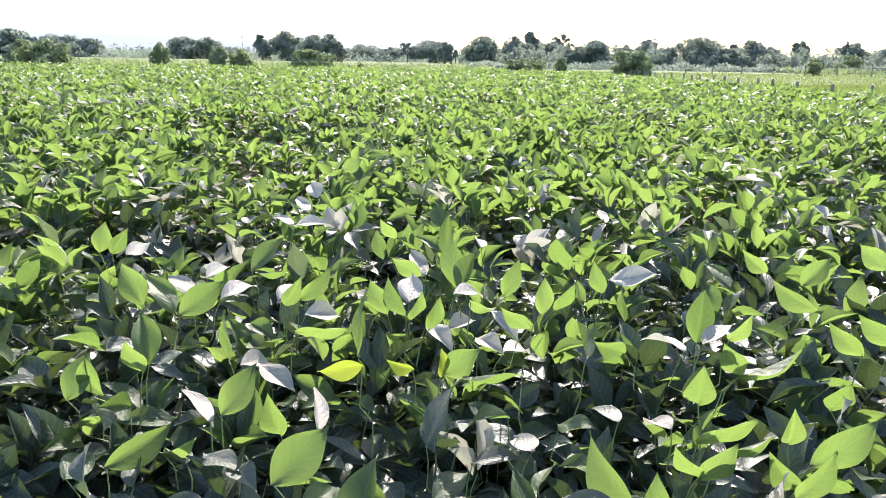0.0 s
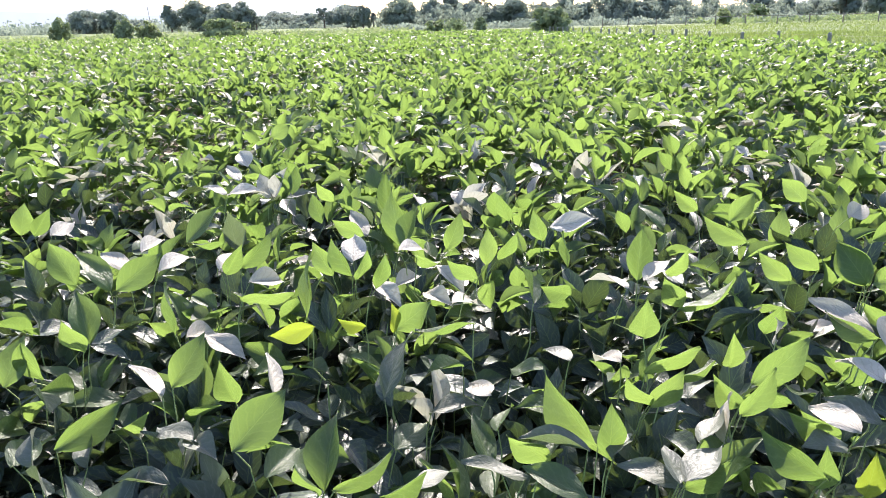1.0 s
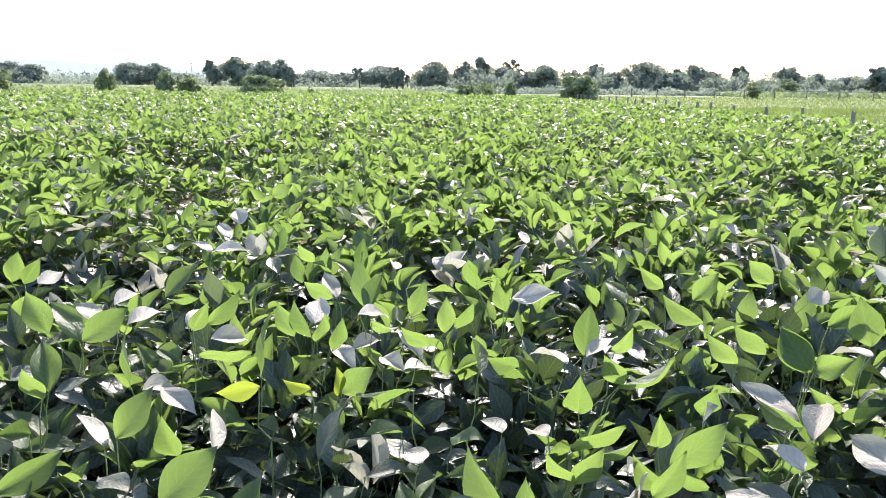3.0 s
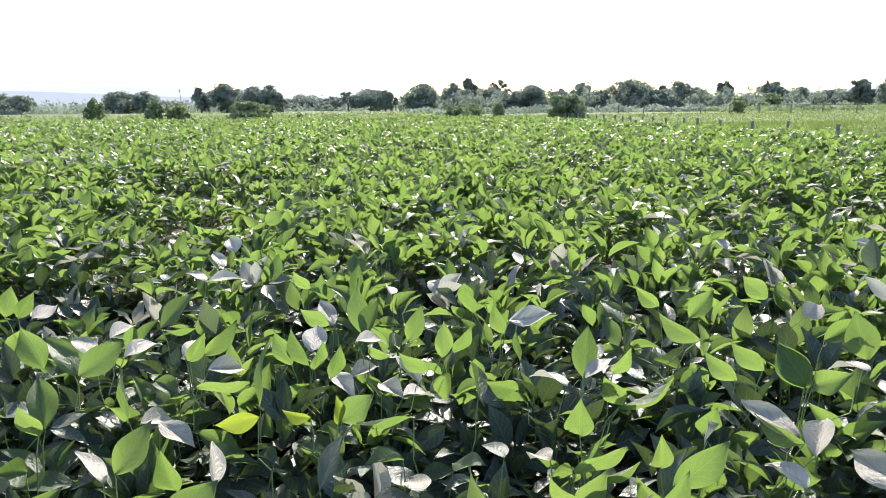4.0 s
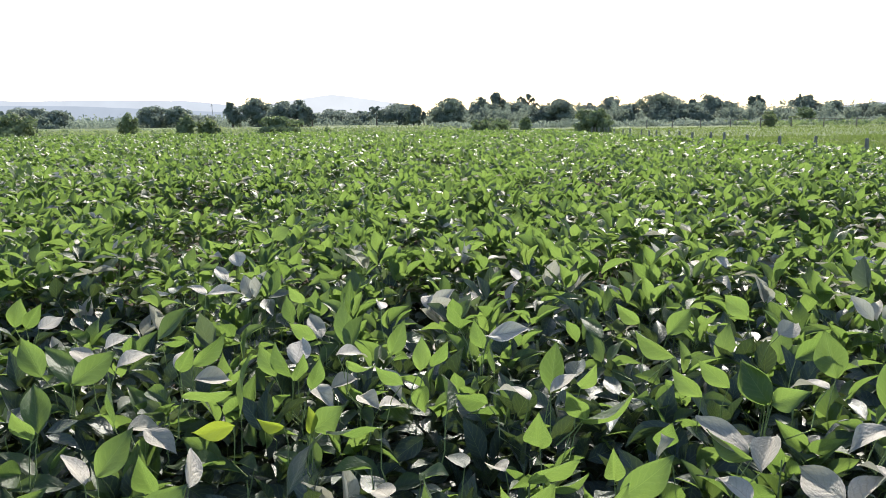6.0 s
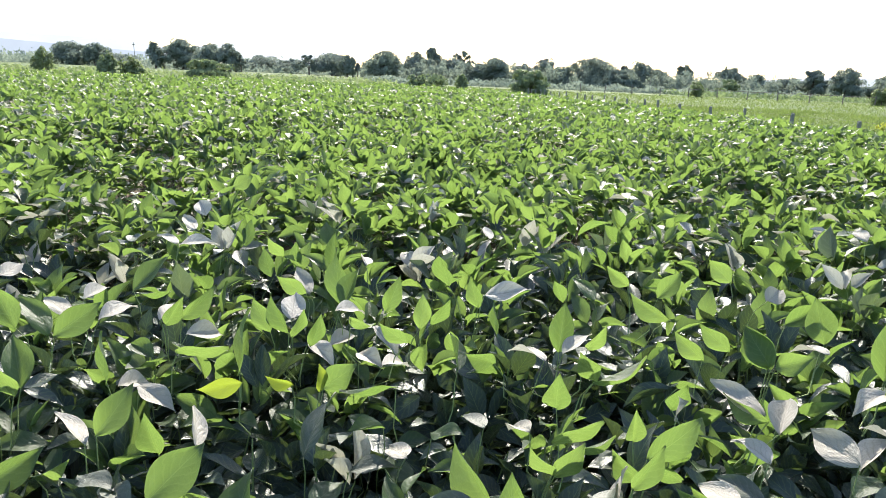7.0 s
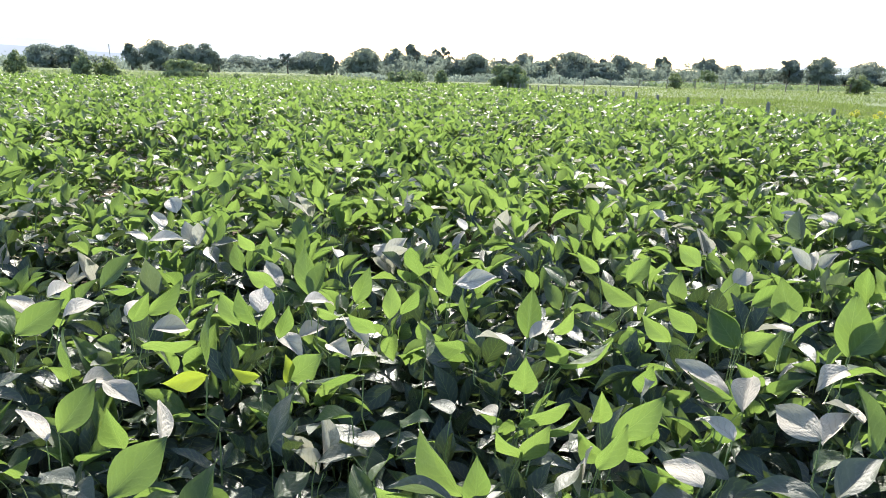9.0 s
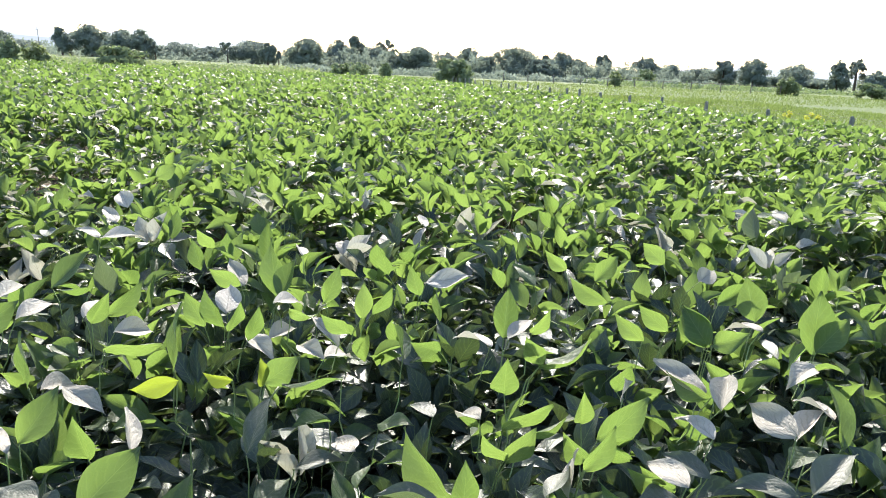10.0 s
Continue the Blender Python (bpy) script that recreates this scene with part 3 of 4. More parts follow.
def flowering_weed(x, y, height, seed):
    """A leafy weed with heads of small yellow flowers."""
    r = np.random.default_rng(seed)
    top = tagged(new("flowering_weed"), "tall weed with yellow flower heads beside the fence", "weed", "flowering weeds by the fence")
    top.location = (x, y, 0)
    tips = [(r.uniform(-0.16, 0.16), r.uniform(-0.16, 0.16), height * r.uniform(0.82, 1.0)) for _ in range(5)]
    for tip in tips:
        part("stem", tubes("stem", [([(0, 0, 0), (0.5 * tip[0], 0.5 * tip[1], 0.55 * tip[2]), tip], [0.006, 0.005, 0.003])], 5), STALK, top)
        n = 26
        d = r.normal(size=(n, 3))
        d /= np.linalg.norm(d, axis=1)[:, None]
        petal = (np.array([(-0.25, 0.0, 0.0), (0.25, 0.0, 0.0), (0.35, 0.8, 0.1), (-0.35, 0.9, 0.1)]), np.array([(0.2, 0.1), (0.8, 0.1), (0.8, 0.9), (0.2, 0.9)]), np.array([(0, 1, 2, 3)]))
        part("flower_head", scatter("flower_head", [petal], np.array(tip) + 0.035 * d, outward(r, d, 0.4), r.uniform(0.03, 0.05, n)), FLOWER, top, "bright yellow flowers")
    n = 70
    z = r.uniform(0.15, 0.85, n) * height
    p = np.stack([r.normal(0, 0.09, n), r.normal(0, 0.09, n), z], -1)
    part("foliage", scatter("foliage", [leaf_shape(4, 3, 0.4, 0.3, 0.2)], p, frames(r.uniform(0, 360, n), r.uniform(-10, 60, n), r.normal(0, 30, n)), r.uniform(0.07, 0.12, n)), WEED_LEAF, top)


for i, (fx, fy, fh) in enumerate(((12.25, 15.2, 0.82), (12.5, 14.6, 0.80), (12.75, 14.9, 0.74))):
    flowering_weed(fx, fy, fh, 70 + i)


def wooden_post(x, y, height, radius, seed, lean=0.0):
    """A rough round stake."""
    top = tagged(new("wooden_stake"), "thin dark wooden stake in the pasture fence", "fence post", "stakes of the far fence")
    top.matrix_world = pose(x, y, 0, 0, lean, seed * 31 % 360)
    part("stake", tubes("stake", [([(0, 0, -0.2), (0.01, 0.0, 0.5 * height), (0, 0.01, height - 0.02), (0, 0.01, height)], [radius, radius * 0.9, radius * 0.8, radius * 0.35])], 7), WOOD, top)
    return top


STAKES = ((31.0, 95.0, 1.1, -3), (34.0, 94.0, 1.2, 9), (37.3, 92.8, 1.2, 0), (40.6, 91.4, 1.1, -4), (43.8, 89.9, 1.2, 1), (46.9, 88.3, 1.15, 3), (50.0, 86.6, 1.2, -1), (53.0, 84.8, 1.15, 2), (56.0, 82.9, 1.2, 0), (58.9, 80.8, 1.15, -2), (61.6, 78.8, 1.2, 1))
for i, (px, py, ph, lean) in enumerate(STAKES):
    wooden_post(px, py, ph, 0.075, i, lean)


def far_rail(a, b, z):
    run = [((a[0], a[1], z), (b[0], b[1], z + 0.04))]
    tagged(part("fence_rail", tubes("fence_rail", [(list(run[0]), [0.035, 0.028])], 6), WOOD, None), "thin wooden rail of the far fence", "fence rail", "rails of the far fence")


for a, b in zip(STAKES[3:], STAKES[4:]):
    far_rail(a, b, 1.0)


def utility_pole(x, y, height, lean, arm=True):
    top = tagged(new("utility_pole"), "slender pale pole standing before the trees", "pole", "poles beyond the field")
    top.matrix_world = pose(x, y, 0, 0, lean, 0)
    part("mast", tubes("mast", [([(0, 0, -0.3), (0, 0, height)], [0.09, 0.06])], 8), POST, top)
    if arm:
        part("crossarm", tubes("crossarm", [([(-0.35, 0, height - 0.6), (0.35, 0, height - 0.6)], [0.06, 0.06])], 6), WOOD, top)


utility_pole(76.0, 178.0, 7.2, 5.0, False)
utility_pole(-56.0, 208.0, 6.6, -3.0)


# ---- the crop ----
SHAPES = [leaf_shape(5, 3, 0.54, 1.3 * f, d, w, tw, be) for f, d, w, tw, be in ((0.32, 0.12, 0.02, 0.15, 0.0), (0.52, 0.22, 0.03, -0.3, 0.06), (0.20, 0.30, 0.03, 0.35, -0.05), (0.68, 0.05, 0.02, 0.0, 0.03))]
SMALL = [leaf_shape(3, 3, 0.66, f, d, 0.0, tw) for f, d, tw in ((0.3, 0.12, 0.1), (0.1, 0.25, -0.2))]
TINY = [leaf_shape(3, 2, 0.75, 0.2, 0.15, 0.0, 0.1)]


def stances(r, n, down):
    """Headings, rises and spins of groups of three leaflets: most stand up and turn a face to the sun, the rest lie flat."""
    stand = r.random(n) < 0.74 - 0.45 * down
    head = np.where(r.random(n) < 0.65, SUN_AZ + r.normal(0, 42, n) + 180 * (r.random(n) < 0.78), r.uniform(0, 360, n))
    h, rise, spin = [], [], []
    for k in (0, 1, -1):
        h.append(head + k * r.uniform(45, 95, n))
        rise.append(np.where(stand, r.uniform(20, 78, n), r.uniform(-32, 22, n)))
        spin.append(np.where(stand, r.normal(0, 38, n), r.normal(0, 22, n)))
    return np.concatenate(h), np.concatenate(rise), np.concatenate(spin)


def crop_leaves(n, area, seed, depth, keep=None, drop=0.0):
    """Places and turns of about n leaflets in the upper part of the crop, three to a stalk."""
    r = np.random.default_rng(seed)
    x0, x1, y0, y1 = area
    n = n // 3
    x, y = r.uniform(x0, x1, n), r.uniform(y0, y1, n)
    if keep is not None:
        ok = keep(x, y)
        x, y = x[ok], y[ok]
    n = len(x)
    down = r.random(n) ** 1.9
    z = canopy(x, y) - drop - 0.06 - depth * down + 0.025 * r.normal(size=n)
    head, rise, spin = stances(r, n, down)
    p = np.tile(np.stack([x, y, z], -1), (3, 1))
    p[:, 0] += 0.018 * np.sin(np.radians(head))
    p[:, 1] += 0.018 * np.cos(np.radians(head))
    return p, frames(head, rise, spin), r.uniform(0.088, 0.142, 3 * n)


def wedge(x, y, r0, r1, ahead=True):
    d, b = np.hypot(x, y), np.degrees(np.arctan2(x, y))
    side = (b > -42) & (b < 56)
    return (thin(x, y) < 0.5) & (d >= r0) & (d < r1) & (side if ahead else ~side) & (x < FIELD_RIGHT) & (y < FIELD_FAR + 0.8 * np.sin(x * 0.7))


def crop(name, density, r0, r1, area, shapes, seed, depth, grow=1.0, ahead=True):
    n = int(density * (area[1] - area[0]) * (area[3] - area[2]))
    p, t, s = crop_leaves(n, area, seed, depth, lambda x, y: wedge(x, y, r0, r1, ahead))
    # leaves with painted sheen, more of them farther off, all laid flat
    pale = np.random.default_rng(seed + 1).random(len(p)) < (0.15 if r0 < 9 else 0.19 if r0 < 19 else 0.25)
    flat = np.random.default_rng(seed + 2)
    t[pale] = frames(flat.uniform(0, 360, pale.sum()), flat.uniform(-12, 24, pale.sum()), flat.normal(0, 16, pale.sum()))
    for nm, sel, mat, label in ((name, ~pale, LEAF, "dense green soybean leaves in closed rows"), (name + "_pale", pale, PALE, "soybean leaves lying flat, with sun sheen put into their pale colour")):
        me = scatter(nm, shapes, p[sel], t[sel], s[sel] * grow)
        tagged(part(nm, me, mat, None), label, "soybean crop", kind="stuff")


crop("soybean_crop", 560, 3.75, 9.0, (-7, 8, 1.5, 9.0), SHAPES, 41, 0.26, 1.06)
def near_leaves(density, area, seed):
    """Leaves of the near rows under the tallest ones, lower towards the field's edge, three to a stalk."""
    r = np.random.default_rng(seed)
    n = int(density * (area[1] - area[0]) * (area[3] - area[2]) / 3)
    x, y = r.uniform(area[0], area[1], n), r.uniform(area[2], area[3], n)
    ok = thin(x, y) < 0.4
    x, y = x[ok], y[ok]
    n = len(x)
    down = r.random(n)
    top = np.interp(y, (0.7, 1.1, 1.5, 2.0, 2.5), (0.50, 0.56, 0.66, 0.71, 0.75))
    z = top - 0.03 - 0.28 * down + 0.02 * r.normal(size=n)
    head, rise, spin = stances(r, n, down)
    p = np.tile(np.stack([x, y, z], -1), (3, 1))
    p[:, 0] += 0.018 * np.sin(np.radians(head))
    p[:, 1] += 0.018 * np.cos(np.radians(head))
    fine = [leaf_shape(7, 5, 0.54, f, d, w, tw, be) for f, d, w, tw, be in ((0.40, 0.12, 0.03, 0.2, 0.0), (0.65, 0.25, 0.03, -0.3, 0.06), (0.25, 0.32, 0.04, 0.4, -0.05), (0.85, 0.08, 0.02, 0.1, 0.03))]
    # deeper leaves take the dark colour that has shade painted in
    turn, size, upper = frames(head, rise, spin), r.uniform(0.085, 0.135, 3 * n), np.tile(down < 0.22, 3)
    for nm, sel, mat, label in (("soybean_crop_near", upper, LEAF, "green soybean leaves among the near plants"), ("old_leaves", ~upper, OLD_SHADED, "old soybean leaves under the near plants, with shade put into their dark colour")):
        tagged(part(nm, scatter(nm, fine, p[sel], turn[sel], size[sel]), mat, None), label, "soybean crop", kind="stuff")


near_leaves(480, (-1.5, 2.1, 0.72, 2.5), 61)
crop("soybean_crop_middle", 400, 9.0, 13.5, (-11, 11.4, 5, 13.5), SMALL, 43, 0.15, 1.04)
crop("soybean_crop_beyond", 310, 13.5, 22.0, (-18, 11.4, 8, 22), TINY, 44, 0.11, 1.10)
crop("soybean_crop_far", 130, 22.0, 70.0, (-44, 11.4, 15, 50), TINY, 45, 0.07, 1.36)
crop("soybean_crop_beside", 220, 3.6, 14.0, (-13, 11.4, -3.0, 13), SMALL, 51, 0.30, 1.25, False)
crop("soybean_crop_aside", 26, 14.0, 80.0, (-44, 11.4, -3.0, 46), TINY, 57, 0.20, 2.2, False)


def low_leaves(name, density, area, seed, z0, z1, shapes=SMALL, grow=1.0, mat=OLD_SHADED):
    """Leaves between the stems near the camera, three to a stalk, that close the rows and hide the soil."""
    n = int(density * (area[1] - area[0]) * (area[3] - area[2]) / 3)
    r = np.random.default_rng(seed)
    x, y = r.uniform(area[0], area[1], n), r.uniform(area[2], area[3], n)
    stand_here = np.hypot(x - 0.15, (y - 0.0) * 1.2) > 0.42
    x, y = x[stand_here], y[stand_here]
    n = len(x)
    z = z0 + (z1 - z0) * r.random(n)
    head = np.concatenate([r.uniform(0, 360, n)] * 3) + np.repeat((0, 78, -78), n)
    p = np.tile(np.stack([x, y, z], -1), (3, 1))
    p[:, 0] += 0.02 * np.sin(np.radians(head))
    p[:, 1] += 0.02 * np.cos(np.radians(head))
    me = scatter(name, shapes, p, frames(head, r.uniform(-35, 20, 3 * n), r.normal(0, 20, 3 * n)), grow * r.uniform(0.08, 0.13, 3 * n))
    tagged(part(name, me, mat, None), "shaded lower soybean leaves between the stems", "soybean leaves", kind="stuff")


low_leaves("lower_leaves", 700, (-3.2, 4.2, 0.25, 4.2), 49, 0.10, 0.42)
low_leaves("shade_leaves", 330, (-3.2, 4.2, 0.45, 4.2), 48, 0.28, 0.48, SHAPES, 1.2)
low_leaves("side_leaves", 520, (-3.6, 3.6, -3.0, 0.35), 53, 0.30, 0.74, SMALL, 1.1, LEAF)


def crop_stalks(n, seed):
    """Stems and leaf stalks below the leaves of the crop."""
    r = np.random.default_rng(seed)
    x = np.round(r.uniform(-6, 7, n) / ROW) * ROW + 0.08 + r.normal(0, 0.03, n)
    y = r.uniform(2.0, 9.0, n)
    ok = wedge(x, y, 3.8, 9.0)
    x, y = x[ok], y[ok]
    strip = (np.array([(-0.006, 0.0, 0.0), (0.006, 0.0, 0.0), (0.004, 1.0, 0.03), (-0.004, 1.0, 0.03)]), np.array([(0.4, 0), (0.6, 0), (0.6, 1), (0.4, 1)]), np.array([(0, 1, 2, 3)]))
    turn = frames(r.uniform(0, 360, len(x)), r.uniform(55, 88, len(x)), r.uniform(-90, 90, len(x)))
    me = scatter("soybean_stalks", [strip], np.stack([x, y, r.uniform(0, 0.3, len(x))], -1), turn, r.uniform(0.4, 0.55, len(x)))
    tagged(part("soybean_stalks", me, STALK, None), "thin green soybean stems under the leaves", "soybean stems", kind="stuff")


crop_stalks(5000, 47)


# ---- plants near the camera, each with its stem, leaf stalks and leaflets ----
LEAFLETS = {}
for kind_, mat_ in (("g", LEAF), ("o", OLD_SHADED), ("s", PALE), ("m", DULL), ("G", LEAF), ("S", PALE), ("M", DULL), ("Y", YOUNG)):
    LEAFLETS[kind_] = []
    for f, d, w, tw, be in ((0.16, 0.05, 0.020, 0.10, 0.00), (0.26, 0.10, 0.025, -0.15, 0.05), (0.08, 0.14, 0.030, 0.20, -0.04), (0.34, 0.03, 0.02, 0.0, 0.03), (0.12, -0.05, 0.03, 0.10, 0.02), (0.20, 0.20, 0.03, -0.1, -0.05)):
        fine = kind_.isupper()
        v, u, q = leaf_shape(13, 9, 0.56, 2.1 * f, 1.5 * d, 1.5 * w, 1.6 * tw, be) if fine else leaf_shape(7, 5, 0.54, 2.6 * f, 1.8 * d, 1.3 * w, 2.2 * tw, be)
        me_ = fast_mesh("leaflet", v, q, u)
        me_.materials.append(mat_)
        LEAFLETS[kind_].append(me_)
LEAFLETS["D"] = LEAFLETS["G"]
near = random.Random(5)


def leaflet(parent, base, head, rise, spin, length, ratio=0.58, kind_="g", shape=None):
    me_ = near.choice(LEAFLETS[kind_]) if shape is None else LEAFLETS[kind_][shape]
    ob = new("leaflet", me_)
    ob.parent = parent
    ob.matrix_local = parent.matrix_basis.inverted() @ leaf_pose(base, head, rise, spin, length, ratio / 0.58) if parent.matrix_basis != Matrix() else leaf_pose(base, head, rise, spin, length, ratio / 0.58)
    return ob


STEMS = []
for k in range(6):
    r_ = random.Random(k)
    pts_ = [(0.02 * r_.uniform(-1, 1) * z, 0.02 * r_.uniform(-1, 1) * z, z) for z in (-0.05, 0.2, 0.4, 0.6, 0.8, 1.0)]
    STEMS.append(tubes("stem", [(pts_, [0.0055, 0.005, 0.0045, 0.0036, 0.0026, 0.0016])], 6))
    STEMS[-1].materials.append(STALK)


def plant_base(x, y, height, label):
    top = tagged(new("soybean_plant"), label, "soybean plant", "soybean plants in the near rows")
    top.location = (x, y, 0)
    stem = new("stem", near.choice(STEMS))
    stem.parent = top
    stem.matrix_local = Matrix.Rotation(near.uniform(0, 6.28), 4, "Z") @ Matrix.Diagonal((1, 1, height, 1))
    return top


def stalk(top, a, b, sag=0.02, thick=0.0014):
    """A leaf stalk from the stem at a to the leaf's base at b, in the plant's own frame."""
    a, b = Vector(a), Vector(b)
    side = Vector((b.y - a.y, a.x - b.x, 0)) * 0.25
    m, n = a.lerp(b, 0.35) + side + Vector((b.x - a.x, b.y - a.y, -sag)) * 0.35, a.lerp(b, 0.75) + side * 0.5 + Vector((0, 0, -0.4 * sag))
    return part("leaf_stalk", tubes("leaf_stalk", [([a, m, n, b], [thick * 1.3, thick * 1.1, thick, thick * 0.8])], 5), STALK, top)


GREEN = "green soybean plant with broad three-part leaves"


def placed_plant(x, y, leaves):
    """A plant whose leaflets stand at known places: base x, y, z, heading, rise, spin about the midrib, length, width and kind."""
    zs = [l[2] for l in leaves]
    top = plant_base(x, y, max(0.3, min(zs) - 0.14), "green soybean plant with bright and silvery leaflets in the near row")
    for bx, by, bz, head, rise, spin, length, ratio, k in leaves:
        b = Vector((bx - x, by - y, bz))
        ax = frames([head], [rise], [0])[0][:, 1]
        a = Vector((b.x * 0.25, b.y * 0.25 + 0.03, max(0.25, bz - 0.15)))
        st = stalk(top, a, b + Vector(ax) * 0.004, 0.015)
        # steep leaves swap the bright sheen colour for the duller one
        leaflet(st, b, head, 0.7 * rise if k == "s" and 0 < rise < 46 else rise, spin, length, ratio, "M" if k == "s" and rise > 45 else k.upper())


placed_plant(1.16, 1.49, [
    (1.117, 1.485, 0.810, -39, 57, -72, 0.119, 0.69, "g"),
    (1.123, 1.479, 0.813, -45, 53, -71, 0.119, 0.65, "g"),
    (1.118, 1.462, 0.827, 159, 29, 91, 0.094, 0.71, "g"),
    (1.247, 1.453, 0.862, -18, -1, 2, 0.105, 0.58, "s"),
])
placed_plant(1.19, 1.17, [
    (1.129, 1.159, 0.732, 67, 39, -19, 0.119, 0.58, "s"),
    (1.216, 1.123, 0.728, 7, 63, 22, 0.141, 0.58, "g"),
    (1.220, 1.163, 0.775, 1, 17, 19, 0.104, 0.58, "s"),
    (1.165, 1.145, 0.721, -116, 0, -3, 0.110, 0.58, "d"),
])
placed_plant(1.34, 1.78, [
    (1.334, 1.764, 0.823, 111, 40, 72, 0.115, 0.61, "g"),
])
placed_plant(0.59, 1.09, [
    (0.580, 1.054, 0.728, 26, 37, -69, 0.110, 0.58, "s"),
    (0.535, 1.049, 0.738, 48, 3, -36, 0.102, 0.58, "m"),
    (0.624, 1.093, 0.754, 119, 62, 111, 0.102, 0.58, "g"),
])
placed_plant(1.01, 2.02, [
    (1.032, 1.840, 0.811, -54, 24, -113, 0.143, 0.58, "g"),
    (0.857, 1.994, 0.820, -15, 32, 4, 0.117, 0.58, "d"),
    (1.078, 2.038, 0.814, 93, 54, 66, 0.113, 0.66, "g"),
    (1.020, 2.134, 0.825, -92, 39, -111, 0.108, 0.58, "g"),
])
placed_plant(-0.36, 1.63, [
    (-0.362, 1.590, 0.750, 119, -19, 11, 0.114, 0.58, "s"),
    (-0.409, 1.606, 0.739, 28, -9, 28, 0.110, 0.58, "s"),
    (-0.296, 1.678, 0.796, 79, 3, 132, 0.124, 0.58, "g"),
    (-0.417, 1.557, 0.762, -16, 69, -73, 0.124, 0.58, "g"),
])
placed_plant(-0.46, 2.15, [
    (-0.536, 2.192, 0.786, 57, 43, 17, 0.159, 0.58, "d"),
    (-0.395, 2.074, 0.823, -103, -2, -141, 0.092, 0.58, "g"),
])
placed_plant(0.54, 1.28, [
    (0.570, 1.399, 0.763, -157, 62, -177, 0.104, 0.72, "g"),
    (0.480, 1.276, 0.776, -17, -17, -7, 0.104, 0.58, "s"),
    (0.515, 1.212, 0.712, 135, 49, 121, 0.098, 0.58, "g"),
    (0.512, 1.205, 0.718, -118, 43, -151, 0.091, 0.58, "g"),
    (0.556, 1.216, 0.765, 105, 21, 124, 0.083, 0.58, "g"),
    (0.525, 1.273, 0.750, 97, 31, 120, 0.115, 0.58, "g"),
])
placed_plant(2.19, 2.65, [
    (2.025, 2.523, 0.813, -3, 60, -72, 0.156, 0.58, "s"),
    (2.333, 2.738, 0.846, 3, 34, -28, 0.121, 0.58, "s"),
])
placed_plant(0.72, 1.23, [
    (0.675, 1.182, 0.712, -98, 49, -120, 0.100, 0.58, "g"),
    (0.679, 1.162, 0.773, 103, 36, 92, 0.128, 0.58, "g"),
    (0.696, 1.144, 0.772, 68, -42, 143, 0.095, 0.58, "g"),
    (0.789, 1.275, 0.798, 25, 3, -89, 0.101, 0.58, "s"),
    (0.708, 1.296, 0.736, -156, 66, -164, 0.094, 0.58, "g"),
])
placed_plant(-0.13, 1.66, [
    (-0.142, 1.645, 0.746, -14, 69, -83, 0.160, 0.58, "g"),
])
placed_plant(0.26, 1.15, [
    (0.258, 1.091, 0.668, -83, 12, 9, 0.117, 0.58, "m"),
    (0.295, 1.086, 0.696, -93, 41, -110, 0.103, 0.58, "g"),
    (0.224, 1.193, 0.698, 25, 3, -44, 0.100, 0.58, "d"),
    (0.209, 1.168, 0.640, -13, 22, 27, 0.116, 0.58, "d"),
])
placed_plant(-0.46, 3.43, [
    (-0.485, 3.122, 0.840, -26, 42, -17, 0.120, 0.71, "s"),
    (-0.456, 3.691, 0.875, 79, 26, 83, 0.112, 0.73, "g"),
])
placed_plant(-0.34, 1.85, [
    (-0.361, 1.861, 0.797, 114, 57, 123, 0.100, 0.58, "g"),
    (-0.326, 1.875, 0.810, 70, 30, 104, 0.120, 0.58, "g"),
    (-0.381, 1.884, 0.803, 19, 31, -6, 0.109, 0.58, "s"),
    (-0.288, 1.759, 0.808, 45, -8, 36, 0.118, 0.58, "s"),
    (-0.377, 1.795, 0.733, -48, 7, -23, 0.112, 0.58, "d"),
])
placed_plant(-0.59, 1.84, [
    (-0.714, 1.821, 0.804, -75, 64, -52, 0.124, 0.63, "g"),
    (-0.623, 1.786, 0.797, -51, 53, 7, 0.132, 0.58, "d"),
    (-0.580, 1.705, 0.825, 62, 32, 73, 0.131, 0.60, "g"),
    (-0.515, 1.822, 0.825, 38, 25, 8, 0.119, 0.58, "s"),
    (-0.608, 1.876, 0.816, -44, 35, 6, 0.118, 0.58, "s"),
    (-0.576, 1.907, 0.853, 19, 8, 15, 0.103, 0.58, "s"),
])
placed_plant(0.04, 1.08, [
    (0.008, 1.067, 0.670, 113, 37, 118, 0.100, 0.58, "g"),
    (0.059, 1.059, 0.685, 54, 7, -15, 0.101, 0.58, "m"),
])
placed_plant(0.63, 1.57, [
    (0.477, 1.622, 0.778, -124, 24, -112, 0.107, 0.58, "g"),
    (0.634, 1.610, 0.808, 23, 74, 4, 0.130, 0.59, "g"),
    (0.616, 1.525, 0.840, 56, 28, -12, 0.109, 0.58, "s"),
    (0.560, 1.471, 0.848, -30, 14, 16, 0.108, 0.58, "s"),
    (0.709, 1.618, 0.815, 158, 50, 151, 0.091, 0.58, "g"),
    (0.699, 1.509, 0.776, -107, 57, -124, 0.103, 0.58, "g"),
    (0.676, 1.474, 0.790, 106, 25, 143, 0.137, 0.58, "g"),
])
placed_plant(1.41, 1.69, [
    (1.399, 1.673, 0.799, -37, 69, -66, 0.131, 0.79, "g"),
])
